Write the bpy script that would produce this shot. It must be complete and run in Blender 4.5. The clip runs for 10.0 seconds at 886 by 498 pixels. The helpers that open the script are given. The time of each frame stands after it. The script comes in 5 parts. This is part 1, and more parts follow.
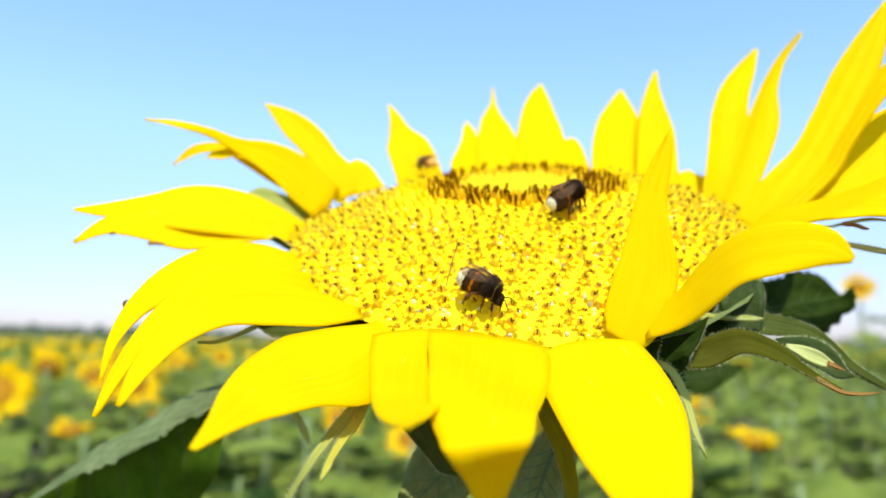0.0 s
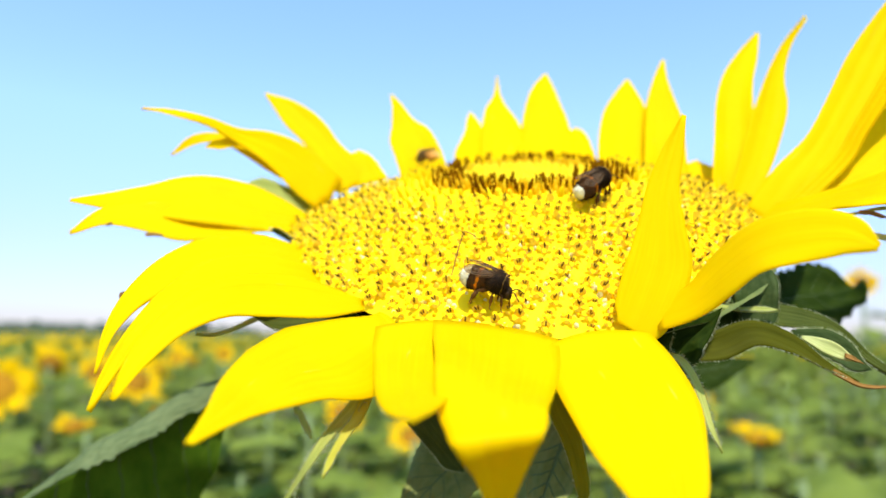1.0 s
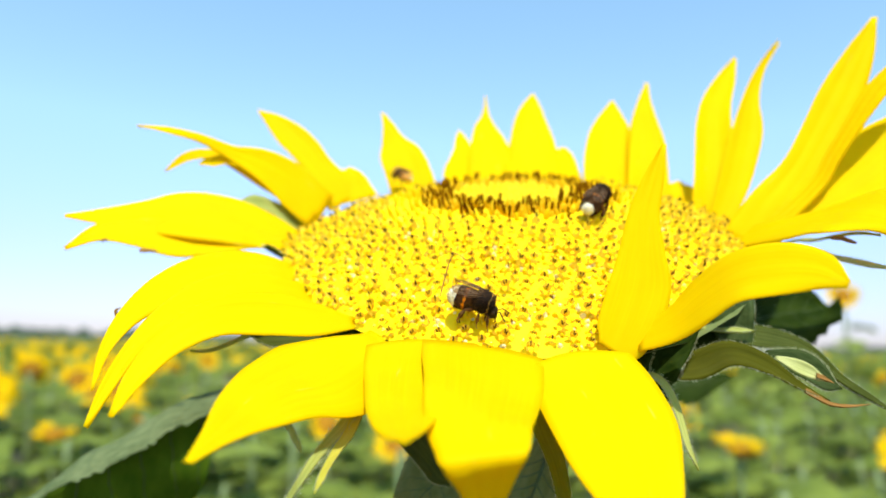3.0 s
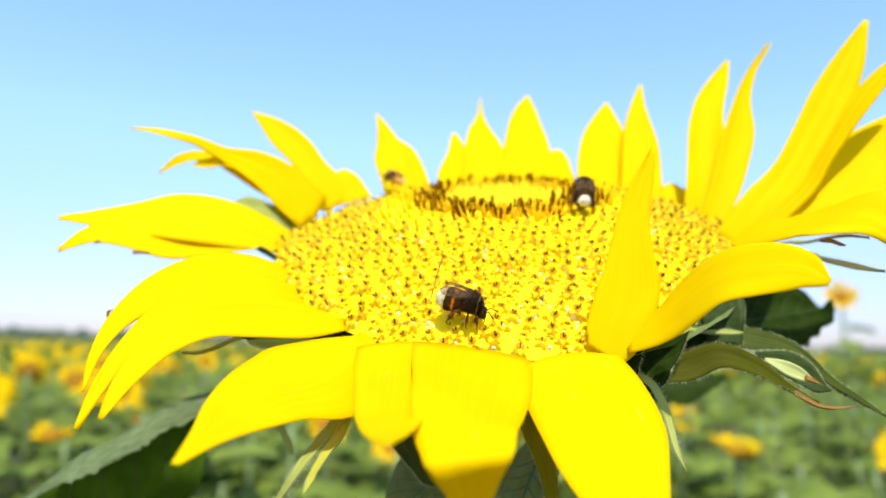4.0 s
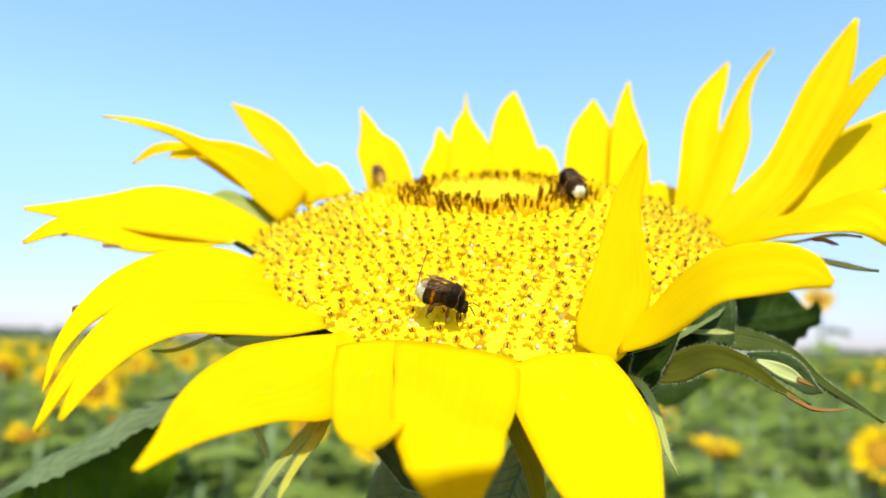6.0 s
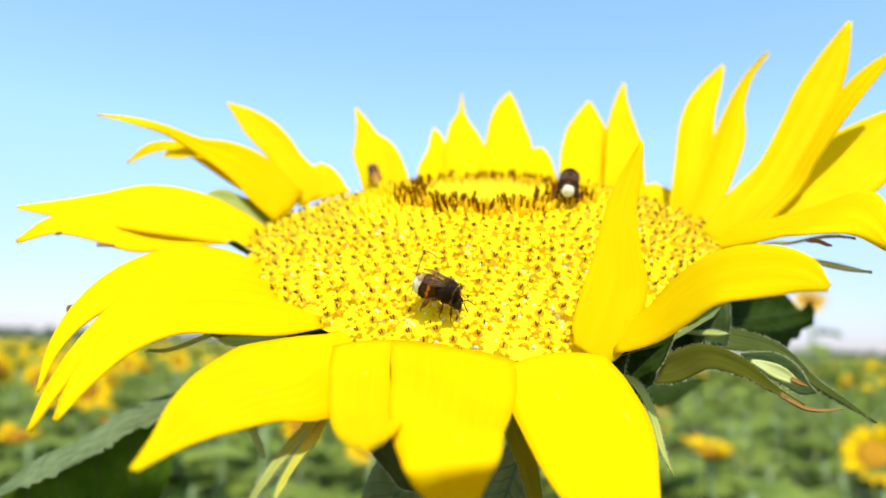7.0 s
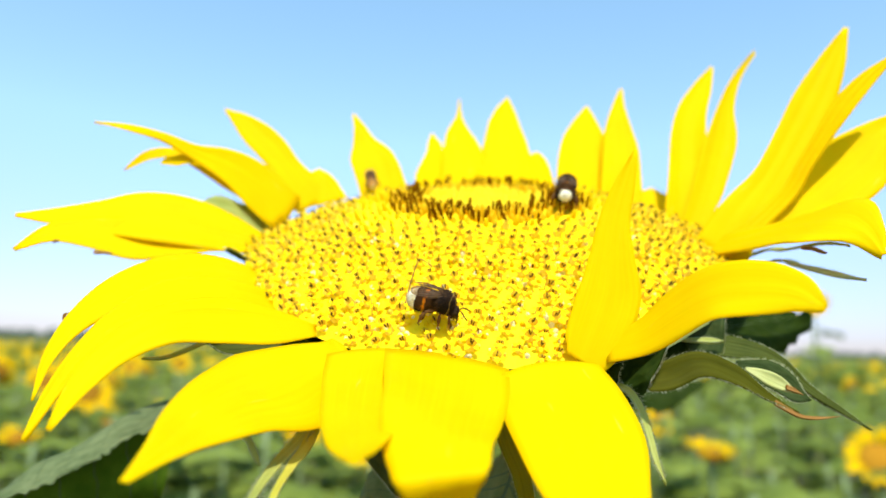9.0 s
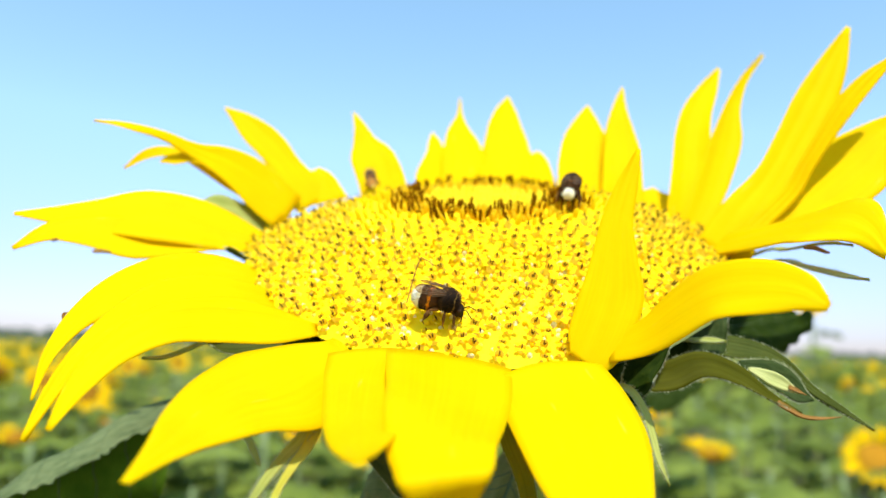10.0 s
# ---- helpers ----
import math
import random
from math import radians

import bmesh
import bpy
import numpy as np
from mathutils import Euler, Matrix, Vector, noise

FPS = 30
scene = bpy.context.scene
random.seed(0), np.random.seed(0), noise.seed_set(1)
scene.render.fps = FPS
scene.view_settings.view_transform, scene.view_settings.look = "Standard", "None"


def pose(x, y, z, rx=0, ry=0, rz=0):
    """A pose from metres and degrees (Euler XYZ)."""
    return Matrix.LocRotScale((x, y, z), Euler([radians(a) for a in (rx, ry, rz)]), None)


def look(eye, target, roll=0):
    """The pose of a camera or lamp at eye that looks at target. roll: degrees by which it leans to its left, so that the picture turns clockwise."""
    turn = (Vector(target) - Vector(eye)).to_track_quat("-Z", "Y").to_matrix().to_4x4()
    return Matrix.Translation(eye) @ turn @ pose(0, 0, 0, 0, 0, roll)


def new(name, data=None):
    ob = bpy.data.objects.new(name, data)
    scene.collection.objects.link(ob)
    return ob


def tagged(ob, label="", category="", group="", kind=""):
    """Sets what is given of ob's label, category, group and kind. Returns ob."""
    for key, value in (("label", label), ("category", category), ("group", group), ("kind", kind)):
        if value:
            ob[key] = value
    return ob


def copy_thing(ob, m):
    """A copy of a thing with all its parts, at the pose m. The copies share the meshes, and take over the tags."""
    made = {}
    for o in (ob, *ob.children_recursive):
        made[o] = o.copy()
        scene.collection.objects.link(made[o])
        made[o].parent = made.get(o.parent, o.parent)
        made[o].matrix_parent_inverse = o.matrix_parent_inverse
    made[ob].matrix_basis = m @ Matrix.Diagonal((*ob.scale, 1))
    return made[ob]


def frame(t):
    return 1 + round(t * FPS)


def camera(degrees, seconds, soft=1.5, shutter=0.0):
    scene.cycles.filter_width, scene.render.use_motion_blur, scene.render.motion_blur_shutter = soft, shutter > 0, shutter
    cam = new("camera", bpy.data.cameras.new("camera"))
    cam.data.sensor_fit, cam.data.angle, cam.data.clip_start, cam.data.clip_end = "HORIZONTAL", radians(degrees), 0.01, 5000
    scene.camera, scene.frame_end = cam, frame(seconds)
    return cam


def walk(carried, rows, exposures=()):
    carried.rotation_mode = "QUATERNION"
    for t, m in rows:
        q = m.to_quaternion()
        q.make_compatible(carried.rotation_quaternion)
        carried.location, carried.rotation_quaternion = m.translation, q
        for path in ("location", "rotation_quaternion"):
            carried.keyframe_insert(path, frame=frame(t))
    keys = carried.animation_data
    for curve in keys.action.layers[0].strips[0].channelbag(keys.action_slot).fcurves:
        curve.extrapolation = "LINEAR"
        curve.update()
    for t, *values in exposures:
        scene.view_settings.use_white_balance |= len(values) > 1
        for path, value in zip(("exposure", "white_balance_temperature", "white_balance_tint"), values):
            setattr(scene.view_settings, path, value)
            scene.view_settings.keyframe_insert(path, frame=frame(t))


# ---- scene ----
cam = camera(68.84, 10.0, soft=1.5)
# seconds, eye in millimetres, yaw, pitch and lean in degrees: a hand-held close-up
PATH = [
    (0, -0.59, -7.35, 1601.17, -0.061, 7.916, 0.664),
    (0.5, 0.06, -4.28, 1600.10, 0.115, 7.743, 0.647),
    (1, -1.54, -1.85, 1599.97, 0.076, 7.605, 0.590),
    (1.5, -1.10, 2.50, 1600.90, -0.177, 7.841, 0.800),
    (2, -4.26, -6.12, 1602.32, -0.449, 8.148, 0.827),
    (2.5, -3.27, -7.72, 1602.49, -0.893, 8.298, 0.873),
    (4, 0.08, -9.09, 1603.04, -1.159, 8.419, 1.016),
    (4.5, 1.95, -3.80, 1601.64, -1.323, 8.470, 0.933),
    (5, 2.72, 1.03, 1602.16, -1.966, 8.266, 1.076),
    (5.5, 1.30, -1.88, 1602.65, -2.300, 8.396, 1.214),
    (7, -0.91, -2.03, 1602.46, -3.244, 8.565, 1.373),
    (7.5, 0.27, 0.44, 1602.97, -3.115, 8.616, 1.384),
    (8, 1.21, 0.07, 1603.72, -2.924, 8.805, 1.524),
    (8.5, 3.27, -0.66, 1604.84, -3.192, 8.854, 1.339),
    (9, 1.16, -2.85, 1604.22, -3.054, 8.703, 1.351),
    (9.5, 1.18, -2.96, 1604.92, -3.165, 8.670, 1.460),
    (10, 0.30, -1.87, 1604.20, -3.186, 8.676, 1.408),
]


def aim(x, y, z, yaw, pitch, lean):
    eye = Vector((x, y, z)) / 1000
    a, b = radians(yaw), radians(pitch)
    return look(eye, eye + 2 * Vector((-math.sin(a) * math.cos(b), math.cos(a) * math.cos(b), math.sin(b))), lean)


walk(cam, [(t, aim(*row)) for t, *row in PATH])
cam.data.dof.use_dof = True
cam.data.dof.focus_distance = 0.164
cam.data.dof.aperture_fstop = 8.0

# ---- light ----
SUN_UP, SUN_ROUND = 51.0, 176.0  # height and compass turn of the sun, 0 is straight ahead, 90 is to the right
world = bpy.data.worlds.new("sky")
scene.world = world
world.use_nodes = True
wn = world.node_tree.nodes
wl = world.node_tree.links
sky = wn.new("ShaderNodeTexSky")
sky.sky_type = "NISHITA"
sky.sun_disc = False
sky.sun_elevation = radians(SUN_UP)
sky.sun_rotation = radians(SUN_ROUND)
sky.air_density, sky.dust_density, sky.ozone_density = 1.0, 0.25, 1.6
tint = wn.new("ShaderNodeMix")
tint.data_type, tint.blend_type = "RGBA", "MULTIPLY"
tint.inputs[0].default_value = 1.0
# the haze over the horizon is dimmer than the clear model sky
upward = wn.new("ShaderNodeTexCoord")
height = wn.new("ShaderNodeSeparateXYZ")
haze = wn.new("ShaderNodeValToRGB")
haze.color_ramp.elements[0].position, haze.color_ramp.elements[0].color = 0.0, (0.36, 0.37, 0.54, 1)
haze.color_ramp.elements[1].position, haze.color_ramp.elements[1].color = 0.3, (0.99, 1.06, 1.09, 1)
middle = haze.color_ramp.elements.new(0.13)
middle.color = (0.64, 0.63, 0.83, 1)
high = haze.color_ramp.elements.new(0.5)
high.color = (1.1, 1.24, 1.1, 1)
wl.new(upward.outputs["Generated"], height.inputs[0])
wl.new(height.outputs[2], haze.inputs[0])
wl.new(haze.outputs[0], tint.inputs[7])
wl.new(sky.outputs[0], tint.inputs[6])
wl.new(tint.outputs[2], wn["Background"].inputs[0])
wn["Background"].inputs[1].default_value = 0.153

sun_data = bpy.data.lights.new("sun", "SUN")
sun_data.energy, sun_data.angle, sun_data.color = 3.2, radians(0.53), (1.0, 0.95, 0.86)
sun = new("sun", sun_data)
su, sr = radians(SUN_UP), radians(SUN_ROUND)
sun_from = Vector((math.sin(sr) * math.cos(su), math.cos(sr) * math.cos(su), math.sin(su)))
sun.matrix_world = look(sun_from * 30, (0, 0, 0))
scene.view_settings.exposure = 0.85


# ---- materials ----
def material(name):
    m = bpy.data.materials.new(name)
    m.use_nodes = True
    return m, m.node_tree.nodes, m.node_tree.links, m.node_tree.nodes["Principled BSDF"]


def ramp(nodes, stops, mode="LINEAR"):
    r = nodes.new("ShaderNodeValToRGB")
    r.color_ramp.interpolation = mode
    e = r.color_ramp.elements
    while len(e) < len(stops):
        e.new(0.5)
    for k, (at, c) in zip(e, stops):
        k.position, k.color = at, (*c, 1)
    return r


def streaked(name, dark, light, rough, across, along, through_light, bump=0.3, base=None, spec=0.08, flecks=None):
    """A thin blade: streaks that run along it, by its own length and width."""
    m, n, l, p = material(name)
    uv = n.new("ShaderNodeUVMap")
    mp = n.new("ShaderNodeMapping")
    mp.inputs["Scale"].default_value = (across, along, 1)
    l.new(uv.outputs[0], mp.inputs[0])
    noi = n.new("ShaderNodeTexNoise")
    noi.inputs["Scale"].default_value, noi.inputs["Detail"].default_value = 1.0, 4
    l.new(mp.outputs[0], noi.inputs["Vector"])
    big = n.new("ShaderNodeTexNoise")
    big.inputs["Scale"].default_value, big.inputs["Detail"].default_value = 90, 3
    geo = n.new("ShaderNodeNewGeometry")
    l.new(geo.outputs["Position"], big.inputs["Vector"])
    mix = n.new("ShaderNodeMix")
    mix.inputs[0].default_value = 0.35
    l.new(noi.outputs[0], mix.inputs[2])
    l.new(big.outputs[0], mix.inputs[3])
    cr = ramp(n, [(0.3, dark), (0.68, light)])
    l.new(mix.outputs[0], cr.inputs[0])
    colour = cr.outputs[0]
    if base:
        sep = n.new("ShaderNodeSeparateXYZ")
        l.new(uv.outputs[0], sep.inputs[0])
        br = ramp(n, [(0.0, (1, 1, 1)), (0.22, (0, 0, 0))])
        l.new(sep.outputs[1], br.inputs[0])
        mb = n.new("ShaderNodeMix")
        mb.data_type = "RGBA"
        l.new(br.outputs[0], mb.inputs[0])
        l.new(colour, mb.inputs[6])
        mb.inputs[7].default_value = (*base, 1)
        colour = mb.outputs[2]
    if flecks:
        fm = n.new("ShaderNodeMapping")
        fm.inputs["Scale"].default_value = (7, 3.5, 1)
        l.new(uv.outputs[0], fm.inputs[0])
        fn = n.new("ShaderNodeTexNoise")
        fn.inputs["Scale"].default_value, fn.inputs["Detail"].default_value = 1.6, 2
        l.new(fm.outputs[0], fn.inputs["Vector"])
        fr = ramp(n, [(0.7, (0, 0, 0)), (0.8, (0.5, 0.5, 0.5))])
        l.new(fn.outputs[0], fr.inputs[0])
        mf = n.new("ShaderNodeMix")
        mf.data_type = "RGBA"
        l.new(fr.outputs[0], mf.inputs[0])
        l.new(colour, mf.inputs[6])
        mf.inputs[7].default_value = (*flecks, 1)
        colour = mf.outputs[2]
    l.new(colour, p.inputs["Base Color"])
    p.inputs["Roughness"].default_value = rough
    p.inputs["Specular IOR Level"].default_value = spec
    bp = n.new("ShaderNodeBump")
    bp.inputs["Strength"].default_value, bp.inputs["Distance"].default_value = bump, 0.0006
    l.new(noi.outputs[0], bp.inputs["Height"])
    l.new(bp.outputs[0], p.inputs["Normal"])
    tr = n.new("ShaderNodeBsdfTranslucent")
    l.new(colour, tr.inputs[0])
    l.new(bp.outputs[0], tr.inputs["Normal"])
    ms = n.new("ShaderNodeMixShader")
    ms.inputs[0].default_value = through_light
    l.new(p.outputs[0], ms.inputs[1])
    l.new(tr.outputs[0], ms.inputs[2])
    l.new(ms.outputs[0], n["Material Output"].inputs[0])
    return m


def mottled(name, dark, light, rough, scale, bump=0.2, distance=0.001, through_light=0.0, spec=0.3):
    m, n, l, p = material(name)
    geo = n.new("ShaderNodeNewGeometry")
    oi = n.new("ShaderNodeObjectInfo")
    a = n.new("ShaderNodeTexNoise")
    a.inputs["Scale"].default_value, a.inputs["Detail"].default_value = scale, 5
    b = n.new("ShaderNodeTexNoise")
    b.inputs["Scale"].default_value, b.inputs["Detail"].default_value = scale * 0.13, 3
    l.new(geo.outputs["Position"], a.inputs["Vector"])
    l.new(geo.outputs["Position"], b.inputs["Vector"])
    mix = n.new("ShaderNodeMix")
    mix.inputs[0].default_value = 0.45
    l.new(a.outputs[0], mix.inputs[2])
    l.new(b.outputs[0], mix.inputs[3])
    add = n.new("ShaderNodeMath")
    add.operation = "MULTIPLY_ADD"
    add.inputs[1].default_value = 0.22
    l.new(oi.outputs["Random"], add.inputs[0])
    l.new(mix.outputs[0], add.inputs[2])
    isl = n.new("ShaderNodeMath")
    isl.operation = "MULTIPLY_ADD"
    isl.inputs[1].default_value = 0.16
    l.new(geo.outputs["Random Per Island"], isl.inputs[0])
    l.new(add.outputs[0], isl.inputs[2])
    cr = ramp(n, [(0.42, dark), (0.95, light)])
    l.new(isl.outputs[0], cr.inputs[0])
    l.new(cr.outputs[0], p.inputs["Base Color"])
    p.inputs["Roughness"].default_value = rough
    p.inputs["Specular IOR Level"].default_value = spec
    bp = n.new("ShaderNodeBump")
    bp.inputs["Strength"].default_value, bp.inputs["Distance"].default_value = bump, distance
    l.new(a.outputs[0], bp.inputs["Height"])
    l.new(bp.outputs[0], p.inputs["Normal"])
    if through_light:
        tr = n.new("ShaderNodeBsdfTranslucent")
        l.new(cr.outputs[0], tr.inputs[0])
        ms = n.new("ShaderNodeMixShader")
        ms.inputs[0].default_value = through_light
        l.new(p.outputs[0], ms.inputs[1])
        l.new(tr.outputs[0], ms.inputs[2])
        l.new(ms.outputs[0], n["Material Output"].inputs[0])
    return m


PETAL = streaked("petal_yellow", (0.865, 0.615, 0.0005), (0.92, 0.69, 0.001), 0.55, 26, 1.6, 0.43, 0.15, base=(0.865, 0.625, 0.001), spec=0.02, flecks=(0.94, 0.78, 0.12))
GREEN = streaked("bract_green", (0.04, 0.06, 0.008), (0.105, 0.13, 0.022), 0.6, 14, 2.2, 0.3)
YELLOWISH = streaked("bract_yellowish", (0.5, 0.5, 0.05), (0.7, 0.66, 0.11), 0.6, 12, 2.0, 0.4)
# olive lightened in its colour to offset the petals' shade on the bract
OLIVE = streaked("bract_olive", (0.17, 0.19, 0.008), (0.26, 0.28, 0.016), 0.6, 9, 2.2, 0.35, spec=0.04)
PALE = streaked("bract_pale", (0.45, 0.5, 0.14), (0.66, 0.68, 0.3), 0.55, 10, 2.0, 0.3)
# darker copy of the olive, with the shade under the petals in its colour
OLIVE_SHADED = streaked("bract_shaded_olive", (0.06, 0.064, 0.004), (0.11, 0.115, 0.009), 0.6, 5, 2.2, 0.35, spec=0.04)
LIME = streaked("bract_lime", (0.36, 0.42, 0.07), (0.6, 0.64, 0.2), 0.6, 12, 2.0, 0.45)
DRY = streaked("bract_dry_tip", (0.22, 0.1, 0.022), (0.42, 0.23, 0.06), 0.7, 10, 3.0, 0.2)
LEAF = streaked("leaf_green", (0.024, 0.048, 0.01), (0.07, 0.1, 0.028), 0.6, 9, 7.0, 0.22, bump=0.6)
LEAF_DUSTY = streaked("leaf_dusty", (0.065, 0.1, 0.035), (0.185, 0.23, 0.1), 0.6, 9, 7.0, 0.15, bump=0.6)
# leaf green darkened in its colour for the shade under the head
LEAF_SHADED = streaked("leaf_shaded_green", (0.01, 0.026, 0.002), (0.036, 0.062, 0.006), 0.6, 6, 7.0, 0.3, bump=0.5, spec=0.04)
LEAF_MID = streaked("leaf_mid_green", (0.055, 0.13, 0.005), (0.14, 0.25, 0.018), 0.6, 4, 5.0, 0.5, bump=0.4, spec=0.05)
LEAF_OLIVE = streaked("leaf_olive_green", (0.17, 0.2, 0.05), (0.28, 0.3, 0.1), 0.55, 9, 7.0, 0.25, bump=0.6)
VEIN = mottled("leaf_vein", (0.05, 0.085, 0.03), (0.1, 0.14, 0.05), 0.6, 300)
STEM = mottled("stem_green", (0.1, 0.15, 0.04), (0.24, 0.3, 0.1), 0.6, 300)
HAIR = mottled("plant_hair", (0.36, 0.4, 0.2), (0.55, 0.58, 0.36), 0.5, 300, through_light=0.3)
FLORET = mottled("floret_yellow", (0.88, 0.645, 0.002), (0.92, 0.72, 0.006), 0.6, 900, 0.15, 0.0002, through_light=0.35, spec=0.06)
FLORET_PALE = mottled("floret_pale_yellow", (0.9, 0.66, 0.01), (0.95, 0.8, 0.12), 0.5, 900, 0.15, 0.0002, through_light=0.3, spec=0.3)
# cream that paints the whitish glints between the front florets
GLINT_SCALE = mottled("glint_scale_cream", (0.92, 0.84, 0.3), (0.95, 0.91, 0.62), 0.45, 900, through_light=0.35, spec=0.3)
FLORET_BUD = mottled("floret_bud_yellow", (0.88, 0.69, 0.008), (0.93, 0.77, 0.03), 0.5, 900, through_light=0.4, spec=0.1)
GOLD = mottled("closed_floret_gold", (0.82, 0.5, 0.003), (0.9, 0.68, 0.008), 0.6, 900, through_light=0.35, spec=0.12)
DISC = mottled("disc_golden", (0.88, 0.62, 0.002), (0.92, 0.71, 0.01), 0.6, 420, 0.4, spec=0.08)
ANTHER = mottled("anther_dark_brown", (0.035, 0.016, 0.005), (0.15, 0.07, 0.012), 0.7, 900, spec=0.1)
BROWN = mottled("anther_brown", (0.12, 0.046, 0.001), (0.28, 0.125, 0.003), 0.9, 900, spec=0.0)
FIELD_LEAF = mottled("field_leaf", (0.055, 0.1, 0.01), (0.28, 0.345, 0.06), 0.6, 9, through_light=0.3, spec=0.12)
FIELD_STEM = mottled("field_stem", (0.1, 0.15, 0.05), (0.2, 0.25, 0.1), 0.6, 30)
FIELD_PETAL = mottled("field_petal", (0.8, 0.47, 0.001), (0.92, 0.6, 0.002), 0.6, 20, through_light=0.35, spec=0.04)
FIELD_DISC = mottled("field_disc", (0.2, 0.09, 0.008), (0.42, 0.2, 0.012), 0.8, 60, spec=0.05)
SOIL = mottled("soil", (0.07, 0.05, 0.03), (0.18, 0.14, 0.09), 0.9, 6, 0.6, 0.03)
TREES = mottled("tree_leaves", (0.03, 0.05, 0.03), (0.07, 0.09, 0.06), 0.7, 0.7)


# ---- builders ----
def origin_of(ob):
    at = Vector()
    while ob:
        at += ob.location
        ob = ob.parent
    return at


def mesh_of(name, verts, faces, mat, smooth=True, uv=None):
    me = bpy.data.meshes.new(name)
    me.from_pydata([tuple(v) for v in verts], [], faces)
    me.materials.append(mat)
    if smooth:
        me.polygons.foreach_set("use_smooth", [True] * len(me.polygons))
    if uv is not None:
        layer = me.uv_layers.new(name="blade")
        flat = np.array(uv, float)[np.array([lp.vertex_index for lp in me.loops])]
        layer.data.foreach_set("uv", flat.ravel())
    me.update()
    return me


def part(name, verts, faces, mat, parent, label="", smooth=True, uv=None):
    """One mesh under a thing or a part; the points are given in the world."""
    o = origin_of(parent)
    ob = new(name, mesh_of(name, [Vector(v) - o for v in verts], faces, mat, smooth, uv))
    ob.parent = parent
    return tagged(ob, label)


def thing(name, at, label, category, group="", kind=""):
    ob = new(name)
    ob.location = at
    ob.empty_display_size = 0.05
    return tagged(ob, label, category, group, kind)


def tube(points, radii, sides=10, cap=True):
    """A tapered round bar along points."""
    pts = [Vector(p) for p in points]
    verts, faces = [], []
    ref = Vector((0.31, 0.12, 0.94))
    for i, p in enumerate(pts):
        d = (pts[min(i + 1, len(pts) - 1)] - pts[max(i - 1, 0)]).normalized()
        a = d.cross(ref if abs(d.dot(ref)) < 0.95 else Vector((1, 0, 0))).normalized()
        b = d.cross(a)
        for k in range(sides):
            w = 2 * math.pi * k / sides
            verts.append(p + radii[i] * (math.cos(w) * a + math.sin(w) * b))
    for i in range(len(pts) - 1):
        for k in range(sides):
            j = (k + 1) % sides
            faces.append((i * sides + k, i * sides + j, (i + 1) * sides + j, (i + 1) * sides + k))
    if cap:
        faces.append(tuple(range(sides))[::-1])
        faces.append(tuple(range((len(pts) - 1) * sides, len(pts) * sides)))
    return verts, faces


def joined(shapes):
    verts, faces = [], []
    for v, f in shapes:
        o = len(verts)
        verts += list(v)
        faces += [tuple(i + o for i in q) for q in f]
    return verts, faces


def ball(centre, r, rings=8, sides=12, m=None):
    """An ellipsoid with half-axes r."""
    verts, faces = [], []
    for i in range(rings + 1):
        a = math.pi * i / rings
        for k in range(sides):
            w = 2 * math.pi * k / sides
            v = Vector((r[0] * math.cos(a), r[1] * math.sin(a) * math.cos(w), r[2] * math.sin(a) * math.sin(w)))
            verts.append(Vector(centre) + (m @ v if m else v))
    for i in range(rings):
        for k in range(sides):
            j = (k + 1) % sides
            faces.append((i * sides + k, i * sides + j, (i + 1) * sides + j, (i + 1) * sides + k))
    return verts, faces


# The flower head's own frame: across, away from the eye along the disc, and out of the disc
HEAD_AT = Vector((0.0287, 0.2345, 1.6444))
TIP, SIDE = 0.533, -0.045
OUT = Vector((math.sin(SIDE), -math.sin(TIP) * math.cos(SIDE), math.cos(TIP) * math.cos(SIDE)))
ACROSS = Vector((0, 1, 0)).cross(OUT).normalized()
AWAY = OUT.cross(ACROSS)
HEAD = Matrix((ACROSS, AWAY, OUT)).transposed()
DISC_R, DOME, FLAT = 0.086, 0.0205, 2.4


def on_head(x, y, z):
    return HEAD_AT + HEAD @ Vector((x, y, z)) / 1000


def ease(v):
    v = min(max(v, 0.0), 1.0)
    return v * v * (3 - 2 * v)


def dome(r, y=0.0):
    """Height of the disc's dome over its rim plane, with the hollow in its middle, which leans away from the eye."""
    h = DOME * (1 - min(r / DISC_R, 1.2) ** FLAT) - 0.004
    h -= 0.006 * ease((r - 0.0305) / 0.007) * ease((y - 0.008) / 0.012)
    return h - 0.002 * math.exp(-((r / 0.021) ** 4)) - 0.14 * y * math.exp(-((r / 0.055) ** 4)) - 0.0015 * math.exp(-((r / 0.034) ** 6)) + 0.0018 * math.exp(-((r / 0.046) ** 4))


def rim_radius(x, y):
    """The disc is a little flattened on one side."""
    return DISC_R * (1 - 0.1 * math.exp(-(((math.atan2(x, -y) - 0.7) / 0.36) ** 2)))


def dome_normal(x, y):
    e = 0.0008
    gx = (dome(math.hypot(x + e, y), y) - dome(math.hypot(x - e, y), y)) / (2 * e)
    gy = (dome(math.hypot(x, y + e), y + e) - dome(math.hypot(x, y - e), y - e)) / (2 * e)
    return (HEAD @ Vector((-gx, -gy, 1))).normalized()


def spine_at(values, u):
    """A smooth curve through evenly spaced stations (points or numbers)."""
    n = len(values) - 1
    k = min(int(u * n), n - 1)
    s = u * n - k
    b, c = values[k], values[k + 1]
    a = values[k - 1] if k else b * 2 - c
    d = values[k + 2] if k + 2 <= n else c * 2 - b
    return (b * 2 + (c - a) * s + (a * 2 - b * 5 + c * 4 - d) * (s * s) + (b * 3 - a - c * 3 + d) * (s * s * s)) * 0.5


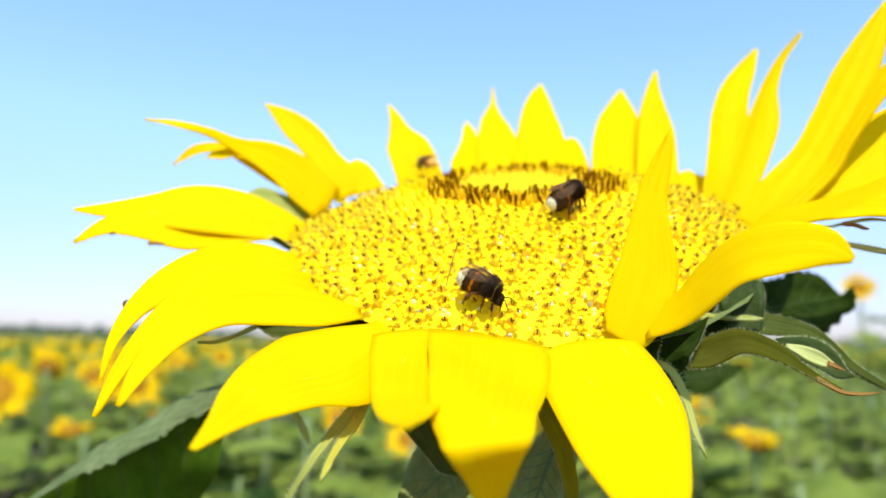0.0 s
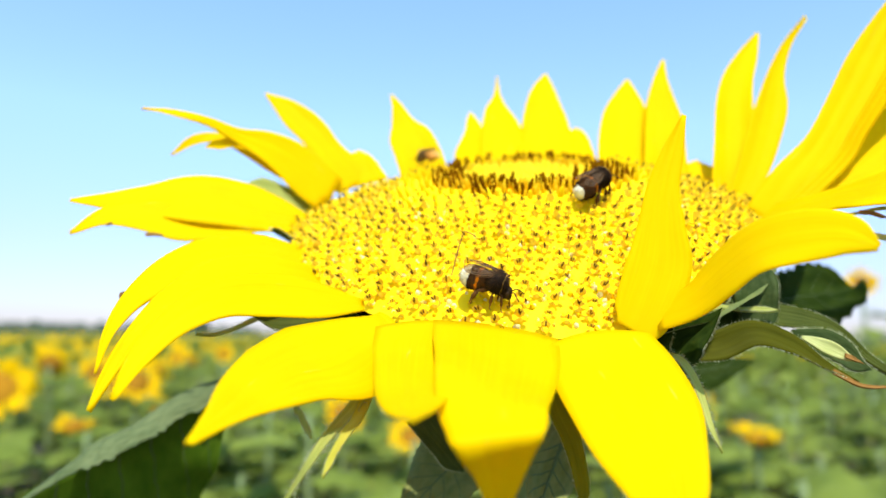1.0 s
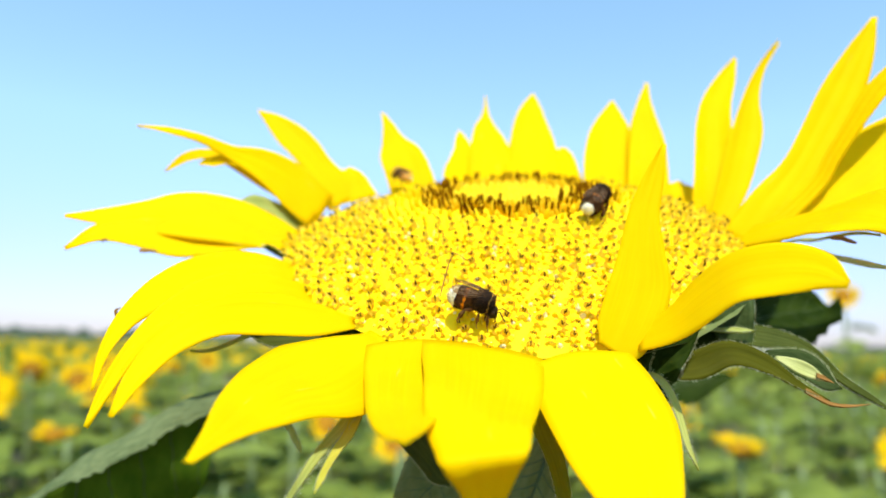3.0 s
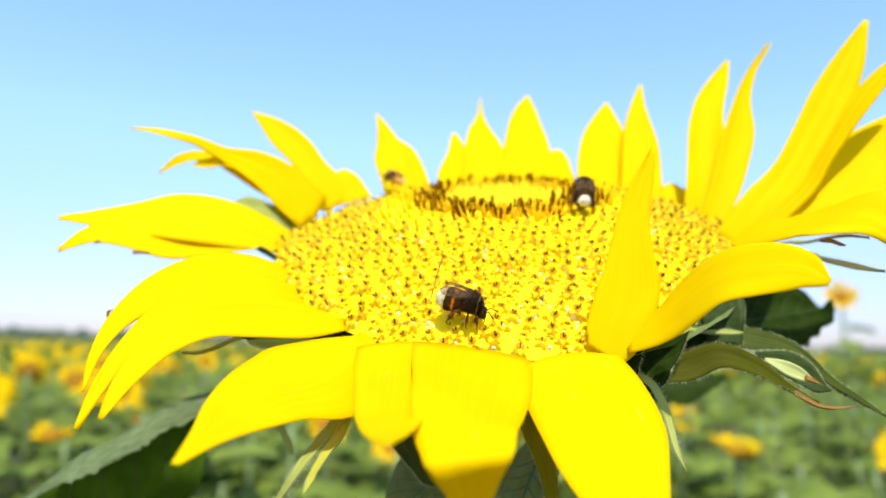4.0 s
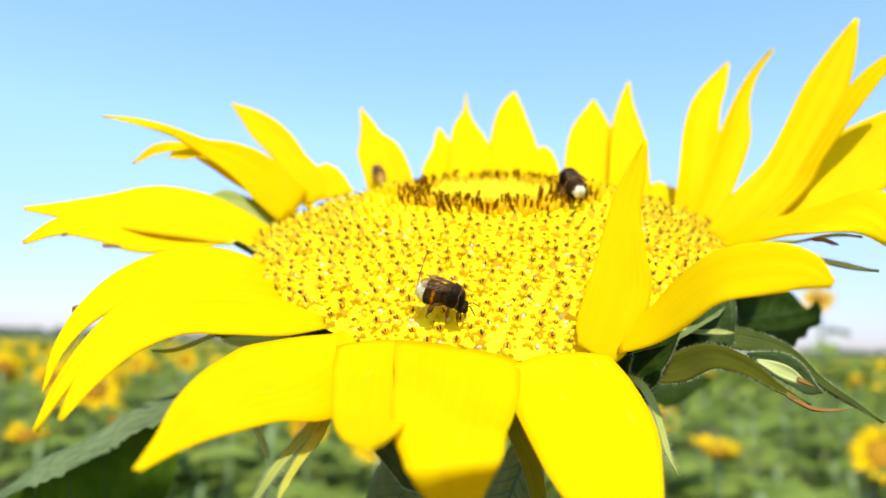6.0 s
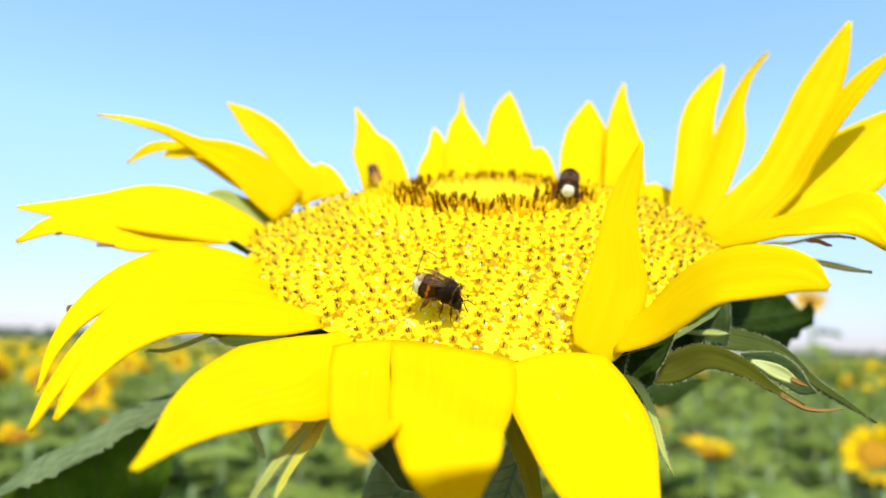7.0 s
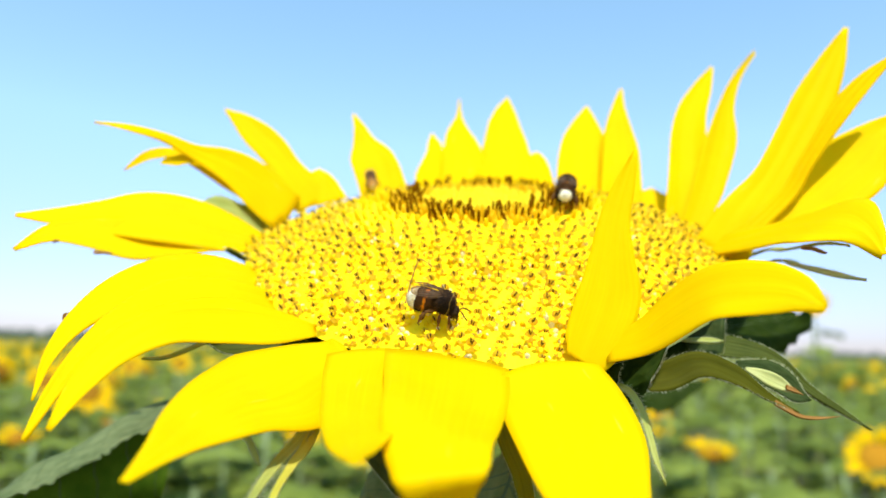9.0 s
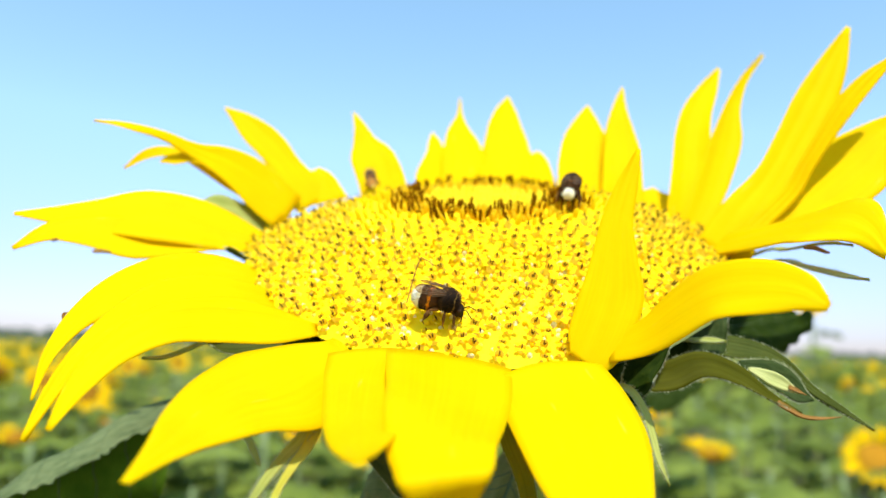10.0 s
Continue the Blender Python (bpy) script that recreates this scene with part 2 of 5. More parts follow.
def blade_shape(points, halves, normal, cup=0.12, ripple=0.08, pleat=0.03, thick=0.0004, twist=0.0, nu=28, nv=12, teeth=0.0, fold=0.0, heel=0.0, seed=1):
    rnd = random.Random(seed)
    ph = [rnd.uniform(0, 6.28) for _ in range(6)]
    verts, uv, faces = [], [], []
    cols = nv + 1
    half = max(halves)
    for layer in (1, -1):
        for i in range(nu + 1):
            u = i / nu
            s = spine_at(points, u)
            t = (spine_at(points, min(u + 0.01, 1)) - spine_at(points, max(u - 0.01, 0))).normalized()
            n = normal - t * normal.dot(t)
            n = (n if n.length > 0.05 else t.orthogonal()).normalized()
            if twist:
                n = Matrix.Rotation(radians(twist) * u, 3, t) @ n
            side = t.cross(n)
            w = max(spine_at(halves, u), 0.00005)
            for j in range(cols):
                v = 2 * j / nv - 1
                edge = 1 + 0.025 * math.sin(7 * u + ph[0] + (2 if v > 0 else 0)) * abs(v)
                if teeth:
                    edge += teeth * ((u * 14 + (0.3 if v > 0 else 0)) % 1.0 - 0.5) * abs(v) ** 3
                lift = cup * w * (v * v - 0.3) + pleat * half * math.cos(v * 9.4) * math.sin(math.pi * u) ** 0.5
                lift += ripple * half * (v * abs(v)) * math.sin(6.5 * u + ph[1]) + ripple * half * v * v * math.sin(9 * u + ph[2])
                lift += fold * w * abs(v)
                set_back = t * (heel * w * v * v * max(0.0, 1 - 3 * u) ** 2)
                verts.append(s + set_back + side * w * v * edge + n * (lift + layer * thick / 2))
                uv.append((j / nv + ph[3], u + 0.001))
    half_n = (nu + 1) * cols
    for i in range(nu):
        for j in range(nv):
            a = i * cols + j
            faces.append((a, a + 1, a + cols + 1, a + cols))
            b = a + half_n
            faces.append((b, b + cols, b + cols + 1, b + 1))
        for j in (0, nv):
            a = i * cols + j
            q = (a, a + cols, a + cols + half_n, a + half_n)
            faces.append(q if j == 0 else q[::-1])
    for i in (0, nu):
        for j in range(nv):
            a = i * cols + j
            q = (a, a + half_n, a + 1 + half_n, a + 1)
            faces.append(q if i == 0 else q[::-1])
    return verts, faces, uv


def edge_hairs(verts, nu, nv, length, every, seed):
    """Fine bristles along both edges of a blade."""
    rnd = random.Random(seed)
    shapes = []
    cols = nv + 1
    for i in range(2, nu):
        for j, inner in ((0, 1), (nv, nv - 1)):
            for _ in range(every):
                p = verts[i * cols + j].lerp(verts[(i - 1) * cols + j], rnd.random())
                d = (verts[i * cols + j] - verts[i * cols + inner]).normalized() + 0.6 * Vector([rnd.uniform(-1, 1) for _ in range(3)])
                d = d.normalized() * length * rnd.uniform(0.5, 1.2)
                s = d.orthogonal().normalized() * 0.00006
                c = d.cross(s).normalized() * 0.00006
                shapes.append(([p + s, p - s * 0.5 + c, p - s * 0.5 - c, p + d], [(0, 1, 3), (1, 2, 3), (2, 0, 3)]))
    return joined(shapes)


# ---- the ground and the field ----
def ground():
    n = 40
    xs = [(-1 if k < 0 else 1) * (abs(k) / n) ** 3 * 1500 for k in range(-n, n + 1)]
    verts = [(x, y, 0.03 * noise.noise((x * 0.8, y * 0.8, 0)) if abs(x) + abs(y) < 60 else 0) for y in xs for x in xs]
    c = len(xs)
    faces = [(j * c + i, j * c + i + 1, (j + 1) * c + i + 1, (j + 1) * c + i) for j in range(c - 1) for i in range(c - 1)]
    tagged(new("ground", mesh_of("ground", verts, faces, SOIL)), "dry brown soil of a sunflower field", "ground", kind="structure")


ground()


def field_leaf(length, width, droop, lift, turn, z, seed):
    """A heart-shaped drooping leaf on its stalk, from the stem outward."""
    rnd = random.Random(seed)
    verts, faces = [], []
    c, s = math.cos(turn), math.sin(turn)
    nu, nv = 7, 4
    stalk = 0.09
    prof = [0.25, 0.85, 1.0, 0.88, 0.66, 0.4, 0.2, 0.02]
    for i in range(nu + 1):
        u = i / nu
        r = stalk + length * u
        h = z + lift * (stalk + length * u) - droop * u * u * length
        for j in range(nv + 1):
            v = 2 * j / nv - 1
            w = width * prof[i] * v * (1 + 0.12 * rnd.uniform(-1, 1))
            verts.append(Vector((c * r - s * w, s * r + c * w, h - 0.35 * abs(w) * 0.6 + 0.012 * rnd.uniform(-1, 1))))
    for i in range(nu):
        for j in range(nv):
            a = i * (nv + 1) + j
            faces.append((a, a + 1, a + nv + 2, a + nv + 1))
    st = tube([(0, 0, z - 0.01), (c * stalk * 0.6, s * stalk * 0.6, z + 0.02 + lift * 0.05), (c * (stalk + 0.02), s * (stalk + 0.02), z + lift * stalk)], [0.006, 0.005, 0.004], 5)
    return joined([(verts, faces), st])


def ring_petal(k, count, r0, length, width, seed):
    rnd = random.Random(seed * 31 + k)
    a = 2 * math.pi * (k + rnd.uniform(-0.25, 0.25)) / count
    c, s = math.cos(a), math.sin(a)
    lift = rnd.uniform(-0.1, 0.5)
    length *= rnd.uniform(0.8, 1.15)
    verts, faces = [], []
    for i, (u, w) in enumerate(((0, 0.45), (0.35, 1.0), (0.7, 0.75), (1, 0.03))):
        r = r0 + length * u
        h = lift * length * u + 0.01 * math.sin(3 * u)
        for v in (-1, 0, 1):
            x = width * w * v
            verts.append(Vector((c * r - s * x, s * r + c * x, h + 0.006 * abs(v))))
    for i in range(3):
        for j in range(2):
            q = i * 3 + j
            faces.append((q, q + 1, q + 4, q + 3))
    return verts, faces


def head_matrix(at, face, tip):
    """The pose of a flower head that faces the compass turn face, tip degrees over from straight up."""
    return Matrix.Translation(at) @ Matrix.Rotation(radians(face), 4, "Z") @ Matrix.Rotation(radians(tip), 4, "X")


def field_plant(height, face, tip, radius, seed, leaves=8, single_petals=False, bloom=True):
    """One sunflower of the field, standing at the world's origin."""
    rnd = random.Random(seed)
    ob = thing("field_sunflower", (0, 0, 0), "yellow sunflower with broad green leaves standing in the field", "sunflower", "sunflowers of the field")
    neck = Vector((0, 0, height - 0.06))
    m = head_matrix(Vector((0, 0, height)), face, tip)
    back = m @ Vector((0, 0, -0.03))
    v, f = tube([(0, 0, -0.02), (0.02, 0.01, height * 0.5), neck * 0.97, back], [0.014, 0.013, 0.011, 0.014], 7)
    part("stem", v, f, FIELD_STEM, ob)
    for k in range(leaves):
        z = height * (0.45 + 0.5 * k / leaves)
        v, f = field_leaf(rnd.uniform(0.17, 0.27), rnd.uniform(0.08, 0.12), rnd.uniform(0.2, 0.75), rnd.uniform(0.0, 0.55), k * 2.4 + rnd.uniform(-0.3, 0.3), z, seed * 10 + k)
        part("leaf", v, f, FIELD_LEAF, ob)
    if not bloom:
        return tagged(ob, "green sunflower plant with broad leaves standing in the field")
    v, f = ball((0, 0, -0.012), (0.022, radius, radius), 6, 16, Matrix.Rotation(radians(90), 3, "Y"))
    part("disc", [m @ p for p in v], f, FIELD_DISC, ob)
    rings = [ring_petal(k, 18, radius * 0.9, radius * 0.95, radius * 0.24, seed) for k in range(18)]
    if single_petals:
        for v, f in rings:
            part("ray_petal", [m @ p for p in v], f, FIELD_PETAL, ob)
    else:
        v, f = joined(rings)
        part("petal_ring", [m @ p for p in v], f, FIELD_PETAL, ob)
    return ob


def place(ob, x, y, turn=0.0, scale=1.0):
    ob.scale = (scale,) * 3
    ob.location, ob.rotation_euler = (x, y, 0), (0, 0, radians(turn))
    return ob


# the sunflowers that stand out behind the close one: x, y, head height, facing, tip, radius of the disc
NEAR = [
    (-1.80, 2.66, 1.37, 35, 66, 0.075),
    (2.99, 4.62, 2.00, -25, 72, 0.065),
    (1.18, 2.50, 1.235, 10, 9, 0.055),
    (2.11, 2.86, 1.165, -30, 60, 0.08),
    (-1.73, 3.12, 1.16, 30, 30, 0.05),
    (-0.12, 2.72, 1.19, 0, 35, 0.06),
]
for i, (x, y, h, face, tip, radius) in enumerate(NEAR):
    place(field_plant(h, face, tip, radius, 100 + i, 9, True), x, y)

# plants of the field, in loose rows
PROTOS = [field_plant(1.3, 15, 60, 0.06, 1, 11), field_plant(1.28, 0, 45, 0.06, 2, 13, bloom=False), field_plant(1.3, 160, 70, 0.055, 3, 11), field_plant(1.25, 0, 30, 0.055, 4, 13, bloom=False), field_plant(1.22, 0, 60, 0.065, 5, 12, bloom=False)]
rnd = random.Random(7)
spots = []
y = 1.15
while y < 7.6:
    x = -0.85 * y - 0.4
    while x < 0.85 * y + 0.4:
        px, py = x + rnd.uniform(-0.12, 0.12), y + rnd.uniform(-0.16, 0.16)
        if all(math.hypot(px - a, py - b) > 0.32 for a, b, *_ in NEAR) and math.hypot(px - 0.05, py - 0.3) > 0.75:
            spots.append((px, py))
        x += 0.34 if y < 4 else 0.46
    y += 0.4 if y < 4 else 0.55
spots.reverse()
for i, (x, y) in enumerate(spots):
    turn, k = rnd.uniform(-35, 35), rnd.choice((1, 3, 4) if y < 3.0 or x > 0.4 * y else (0, 1, 2, 3, 4))
    size = rnd.uniform(0.88, 1.12) * (0.94 if y < 2.2 else 1.0)
    if i < 5:
        place(PROTOS[i], x, y, turn, min(size, 1.0))
    else:
        PROTOS[k].scale = (1, 1, 1)
        p = copy_thing(PROTOS[k], Matrix())
        place(p, x, y, turn, size)

# the same rows carried on to both sides
rnd = random.Random(8)
y = 1.15
while y < 7.6:
    for side in (-1, 1):
        x = 0.85 * y + 0.6
        while x < 5.6:
            p = copy_thing(PROTOS[rnd.choice((1, 3, 4, 1, 3, 4, 2))], Matrix())
            place(p, side * x + rnd.uniform(-0.12, 0.12), y + rnd.uniform(-0.16, 0.16), rnd.uniform(-35, 35), rnd.uniform(0.85, 1.1))
            x += 0.5
    y += 0.55


def far_field():
    """The rest of the rows out to where single plants melt together."""
    rnd = random.Random(11)
    leaf_v, leaf_f, head_v, head_f = [], [], [], []
    y = 7.6
    while y < 60:
        x = -0.85 * y - 2
        while x < 0.85 * y + 2:
            px, py, h = x + rnd.uniform(-0.3, 0.3), y + rnd.uniform(-0.3, 0.3), rnd.uniform(1.0, 1.4)
            for k in range(8):
                a, z, r = rnd.uniform(0, 6.28), h * rnd.uniform(0.6, 0.98), rnd.uniform(0.2, 0.36)
                c, s, w = math.cos(a), math.sin(a), r * 0.42
                o = len(leaf_v)
                leaf_v += [(px, py, z), (px + c * r * 0.5 - s * w, py + s * r * 0.5 + c * w, z + 0.02), (px + c * r, py + s * r, z - 0.12), (px + c * r * 0.5 + s * w, py + s * r * 0.5 - c * w, z + 0.02)]
                leaf_f += [(o, o + 1, o + 2), (o, o + 2, o + 3)]
            if rnd.random() < (0.3 if px < 0.1 * py else 0.1):
                m = head_matrix(Vector((px, py, h + 0.05)), rnd.uniform(-70, 70), rnd.uniform(20, 80))
                o = len(head_v)
                r = rnd.uniform(0.09, 0.14)
                head_v += [m @ Vector((0, 0, 0.02))] + [m @ Vector((r * (1 if k % 2 else 0.7) * math.cos(k * 0.524), r * (1 if k % 2 else 0.7) * math.sin(k * 0.524), 0)) for k in range(12)]
                head_f += [(o, o + 1 + k, o + 1 + (k + 1) % 12) for k in range(12)]
            x += 0.55 + y * 0.012
        y += 0.6 + y * 0.016
    # and beyond the rows in sight, on both sides
    side_rnd = random.Random(12)
    y = 1.2
    while y < 60:
        for side in (-1, 1):
            x = max(0.85 * y + 2.4, 5.9)
            while x < 62:
                px, py, h = side * x + side_rnd.uniform(-0.3, 0.3), y + side_rnd.uniform(-0.3, 0.3), side_rnd.uniform(1.0, 1.35)
                for k in range(7):
                    a, z, r = side_rnd.uniform(0, 6.28), h * side_rnd.uniform(0.5, 0.98), side_rnd.uniform(0.2, 0.36)
                    c, s, w = math.cos(a), math.sin(a), r * 0.42
                    o = len(leaf_v)
                    leaf_v += [(px, py, z), (px + c * r * 0.5 - s * w, py + s * r * 0.5 + c * w, z + 0.02), (px + c * r, py + s * r, z - 0.12), (px + c * r * 0.5 + s * w, py + s * r * 0.5 - c * w, z + 0.02)]
                    leaf_f += [(o, o + 1, o + 2), (o, o + 2, o + 3)]
                x += 0.55 + max(x, y) * 0.014
        y += 0.6 + y * 0.016
    tagged(new("field_foliage", mesh_of("field_foliage", leaf_v, leaf_f, FIELD_LEAF)), "green sunflower foliage stretching to the horizon", "foliage", kind="stuff")
    tagged(new("field_blooms", mesh_of("field_blooms", head_v, head_f, FIELD_PETAL)), "yellow sunflower heads far across the field", "flowers", kind="stuff")
    # the distant canopy, and the trees that end the field
    v, f = [], []
    ys = [55 * 1.18 ** k for k in range(14)]
    n = 60
    for yy in ys:
        for i in range(n + 1):
            v.append(((i / n - 0.5) * 2.4 * yy, yy, 1.2 + 0.2 * noise.noise((i * 0.9, yy * 0.3, 3))))
    for j in range(len(ys) - 1):
        for i in range(n):
            a = j * (n + 1) + i
            f.append((a, a + 1, a + n + 2, a + n + 1))
    tagged(new("field_canopy", mesh_of("field_canopy", v, f, FIELD_LEAF)), "distant green canopy of the sunflower field", "field", kind="stuff")
    shapes = []
    for k in range(420):
        x = -330 + 660 * k / 420 + rnd.uniform(-3, 3)
        big = 1.0 + 0.9 * noise.noise((x * 0.011, 1.7, 0)) + (0.7 if x < -160 else 0)
        r = max(0.6, rnd.uniform(1.2, 3.0) * big)
        m = Matrix.Rotation(rnd.uniform(0, 3), 3, "Y")
        bv, bf = ball((x, 430 + rnd.uniform(-8, 8), 1.0 + r * rnd.uniform(0.5, 1.0)), (r, r * 1.1, r * 0.9), 6, 8, m)
        shapes.append(([p + 0.35 * r * noise.noise_vector(p * 0.9) for p in bv], bf))
    v, f = joined(shapes)
    tagged(new("tree_line", mesh_of("tree_line", v, f, TREES)), "dark distant tree line on the horizon", "trees", kind="stuff")


far_field()

# ---- the close sunflower ----
FOOT = Vector((0.03, 0.42, 0.0))
flower = thing("sunflower", FOOT, "large open sunflower with bright yellow petals and a domed yellow disc", "sunflower")


def stem():
    neck = on_head(0, 6, -34)
    pts = [FOOT, Vector((0.03, 0.415, 0.5)), Vector((0.032, 0.40, 1.1)), Vector((0.034, 0.365, 1.5)), neck.lerp(Vector((0.034, 0.35, 1.55)), 0.5), neck, on_head(0, 0, -12)]
    v, f = tube(pts, [0.018, 0.017, 0.015, 0.013, 0.013, 0.016, 0.03], 16)
    part("stem", v, f, STEM, flower, "rough green stalk")


stem()


def receptacle():
    """The green back of the head, from the stalk to the disc's rim."""
    verts, faces = [], []
    prof = [(14, -33), (30, -28), (52, -22), (72, -13), (80, -8), (84, -5), (85, -4)]
    n = 64
    for r, z in prof:
        for k in range(n):
            a = 2 * math.pi * k / n
            verts.append(on_head(r * math.cos(a), r * math.sin(a), z + 0.6 * math.sin(k * 2.1)))
    for i in range(len(prof) - 1):
        for k in range(n):
            j = (k + 1) % n
            faces.append((i * n + k, i * n + j, (i + 1) * n + j, (i + 1) * n + k))
    part("receptacle", verts, faces, STEM, flower, "green back of the flower head")


receptacle()


def disc_base():
    verts, faces = [on_head(0, 0, 1000 * dome(0))], []
    rings, n = 34, 96
    for i in range(1, rings + 1):
        for k in range(n):
            a = 2 * math.pi * k / n
            r = rim_radius(math.cos(a), math.sin(a)) * i / rings
            z = dome(r, r * math.sin(a)) + (0.0022 + 0.0008 * ease((r - 0.052) / 0.012)) * min(1, max(0, (r - 0.03) / 0.01)) - 0.0006 + 0.0004 * noise.noise((r * 400, a * 20, 0))
            verts.append(on_head(1000 * r * math.cos(a), 1000 * r * math.sin(a), 1000 * z))
    for k in range(n):
        faces.append((0, 1 + k, 1 + (k + 1) % n))
    for i in range(rings - 1):
        for k in range(n):
            a, b = 1 + i * n + k, 1 + i * n + (k + 1) % n
            faces.append((a, a + n, b + n, b))
    return part("disc", verts, faces, DISC, flower, "domed disc packed with yellow florets and brown anthers")


disc = disc_base()

serial = [0]


def ray_petal(points, halves, normal, **more):
    serial[0] += 1
    pts = [on_head(*p) for p in points]
    opts = dict(cup=0.05, ripple=0.05, pleat=0.018, seed=serial[0])
    opts.update(more)
    v, f, uv = blade_shape(pts, [h / 1000 for h in halves], HEAD @ Vector(normal), **opts)
    return part("ray_petal", v, f, PETAL, flower, uv=uv)


ray_petal([(-76.6, 35.7, -1.0), (-89.0, 34.6, 12.7), (-98.8, 31.4, 21.4), (-109.1, 27.4, 28.0), (-118.6, 23.6, 35.3), (-128.6, 18.6, 39.7), (-138.3, 12.9, 42.5)], [13.0, 12.9, 8.7, 3.9, 2.6, 2.2, 0.5], (0.63, -0.38, 0.68))
ray_petal([(-79.9, 27.5, -1.0), (-90.8, 28.5, 9.0), (-99.9, 30.4, 15.1), (-109.0, 32.0, 21.3), (-118.4, 33.0, 26.3), (-127.7, 29.2, 26.7), (-135.4, 23.3, 22.6)], [4.0, 3.5, 3.1, 2.7, 2.6, 2.1, 0.4], (0.71, -0.36, 0.61))
ray_petal([(-67.9, 50.3, -1.0), (-74.8, 55.3, 7.3), (-80.9, 59.5, 13.8), (-87.1, 63.8, 20.3), (-94.2, 67.8, 26.3), (-101.1, 71.8, 32.0), (-108.6, 75.3, 36.8)], [9.7, 8.2, 7.0, 7.3, 6.7, 4.3, 0.7], (0.24, -0.67, 0.70))
ray_petal([(-63.6, 50.7, -1.0), (-64.5, 53.1, 1.5), (-65.5, 55.6, 4.0), (-66.5, 58.1, 6.5), (-66.9, 60.4, 8.8), (-67.2, 62.6, 10.6), (-67.2, 64.4, 11.4)], [10.3, 9.3, 8.3, 7.3, 5.6, 3.2, 0.7], (0.05, -0.69, 0.72))
ray_petal([(-37.4, 58.1, -1.0), (-39.5, 64.1, 4.4), (-41.9, 70.1, 9.9), (-44.7, 76.1, 15.2), (-47.3, 81.9, 19.9), (-49.6, 87.9, 25.4), (-52.8, 93.9, 30.6)], [11.4, 11.1, 10.6, 9.5, 5.7, 3.1, 0.7], (0.06, -0.63, 0.77))
ray_petal([(-16.8, 59.8, -1.0), (-16.5, 66.9, 2.3), (-15.9, 74.1, 5.6), (-14.5, 81.2, 8.9), (-13.4, 88.4, 12.4), (-13.4, 95.8, 16.1), (-13.9, 102.7, 18.9)], [7.6, 7.6, 7.3, 5.8, 4.4, 3.3, 0.7], (0.01, -0.43, 0.91))
ray_petal([(-1.4, 57.7, -1.0), (-1.2, 66.8, 4.4), (-0.9, 76.0, 10.2), (-0.7, 85.3, 16.1), (-1.1, 94.5, 21.7), (-0.2, 103.7, 27.4), (0.5, 113.3, 34.2)], [11.8, 11.1, 10.3, 8.9, 5.9, 1.8, 0.4], (-0.00, -0.53, 0.85))
ray_petal([(16.5, 55.3, -1.0), (18.1, 65.0, 4.6), (19.6, 74.8, 10.5), (20.8, 84.7, 16.6), (21.6, 94.7, 22.9), (23.6, 104.7, 29.1), (25.8, 114.4, 34.8)], [14.3, 13.5, 12.7, 11.2, 8.6, 5.2, 0.7], (-0.01, -0.53, 0.85))
ray_petal([(32.0, 53.2, -1.0), (33.0, 60.3, 1.0), (34.0, 67.4, 3.1), (35.0, 74.6, 5.4), (36.3, 81.8, 7.6), (37.1, 88.9, 9.6), (38.6, 95.5, 10.5)], [9.5, 8.8, 8.2, 7.3, 5.7, 3.6, 0.7], (0.03, -0.30, 0.95))
ray_petal([(49.2, 42.3, -1.0), (51.2, 51.6, 4.3), (53.5, 61.1, 10.0), (55.8, 70.7, 15.9), (58.6, 80.4, 21.9), (61.0, 89.9, 27.6), (63.5, 99.1, 32.6)], [11.7, 12.1, 12.3, 11.2, 9.5, 5.7, 0.7], (-0.01, -0.52, 0.85))
ray_petal([(64.5, 36.2, -1.0), (66.7, 45.2, 5.5), (68.8, 54.4, 12.4), (71.0, 63.8, 19.6), (72.3, 73.1, 26.9), (74.4, 82.6, 34.5), (78.0, 92.1, 42.1)], [9.8, 9.4, 8.9, 8.2, 6.2, 3.3, 0.7], (-0.03, -0.61, 0.79))
ray_petal([(76.6, 28.3, -1.0), (78.5, 33.6, -0.2), (80.4, 38.9, 0.8), (82.2, 44.2, 1.7), (84.2, 49.3, 2.3), (85.6, 54.0, 1.8), (87.2, 58.7, 1.1)], [8.2, 7.8, 7.4, 6.8, 5.5, 3.3, 0.7], (0.12, -0.19, 0.98))
tall_petal = ray_petal([(83.2, 14.7, -1.0), (88.6, 26.4, 10.0), (92.5, 37.0, 18.3), (96.4, 47.8, 27.0), (102.3, 58.6, 35.9), (111.1, 69.1, 44.0), (120.1, 79.6, 52.1)], [7.9, 8.3, 8.1, 7.4, 6.3, 4.3, 0.7], (-0.06, -0.62, 0.79), cup=0.3)
hooked_petal = ray_petal([(84.0, 9.6, -1.0), (93.3, 19.7, 8.6), (100.7, 29.9, 18.3), (107.8, 40.4, 28.6), (114.0, 51.0, 39.3), (123.1, 61.6, 49.8), (135.1, 71.7, 59.3)], [4.2, 6.1, 6.8, 6.6, 3.8, 2.1, 1.1], (-0.11, -0.67, 0.74), cup=0.3, twist=35)
ray_petal([(82.8, -16.8, -1.0), (94.1, -8.5, 11.5), (106.4, -0.4, 21.9), (117.4, 8.6, 34.0), (128.1, 17.8, 46.7), (138.6, 27.4, 60.0), (147.7, 36.7, 73.4)], [9.6, 8.3, 6.5, 7.0, 7.8, 5.5, 0.8], (-0.01, -0.60, 0.80), cup=0.1, pleat=0.03)
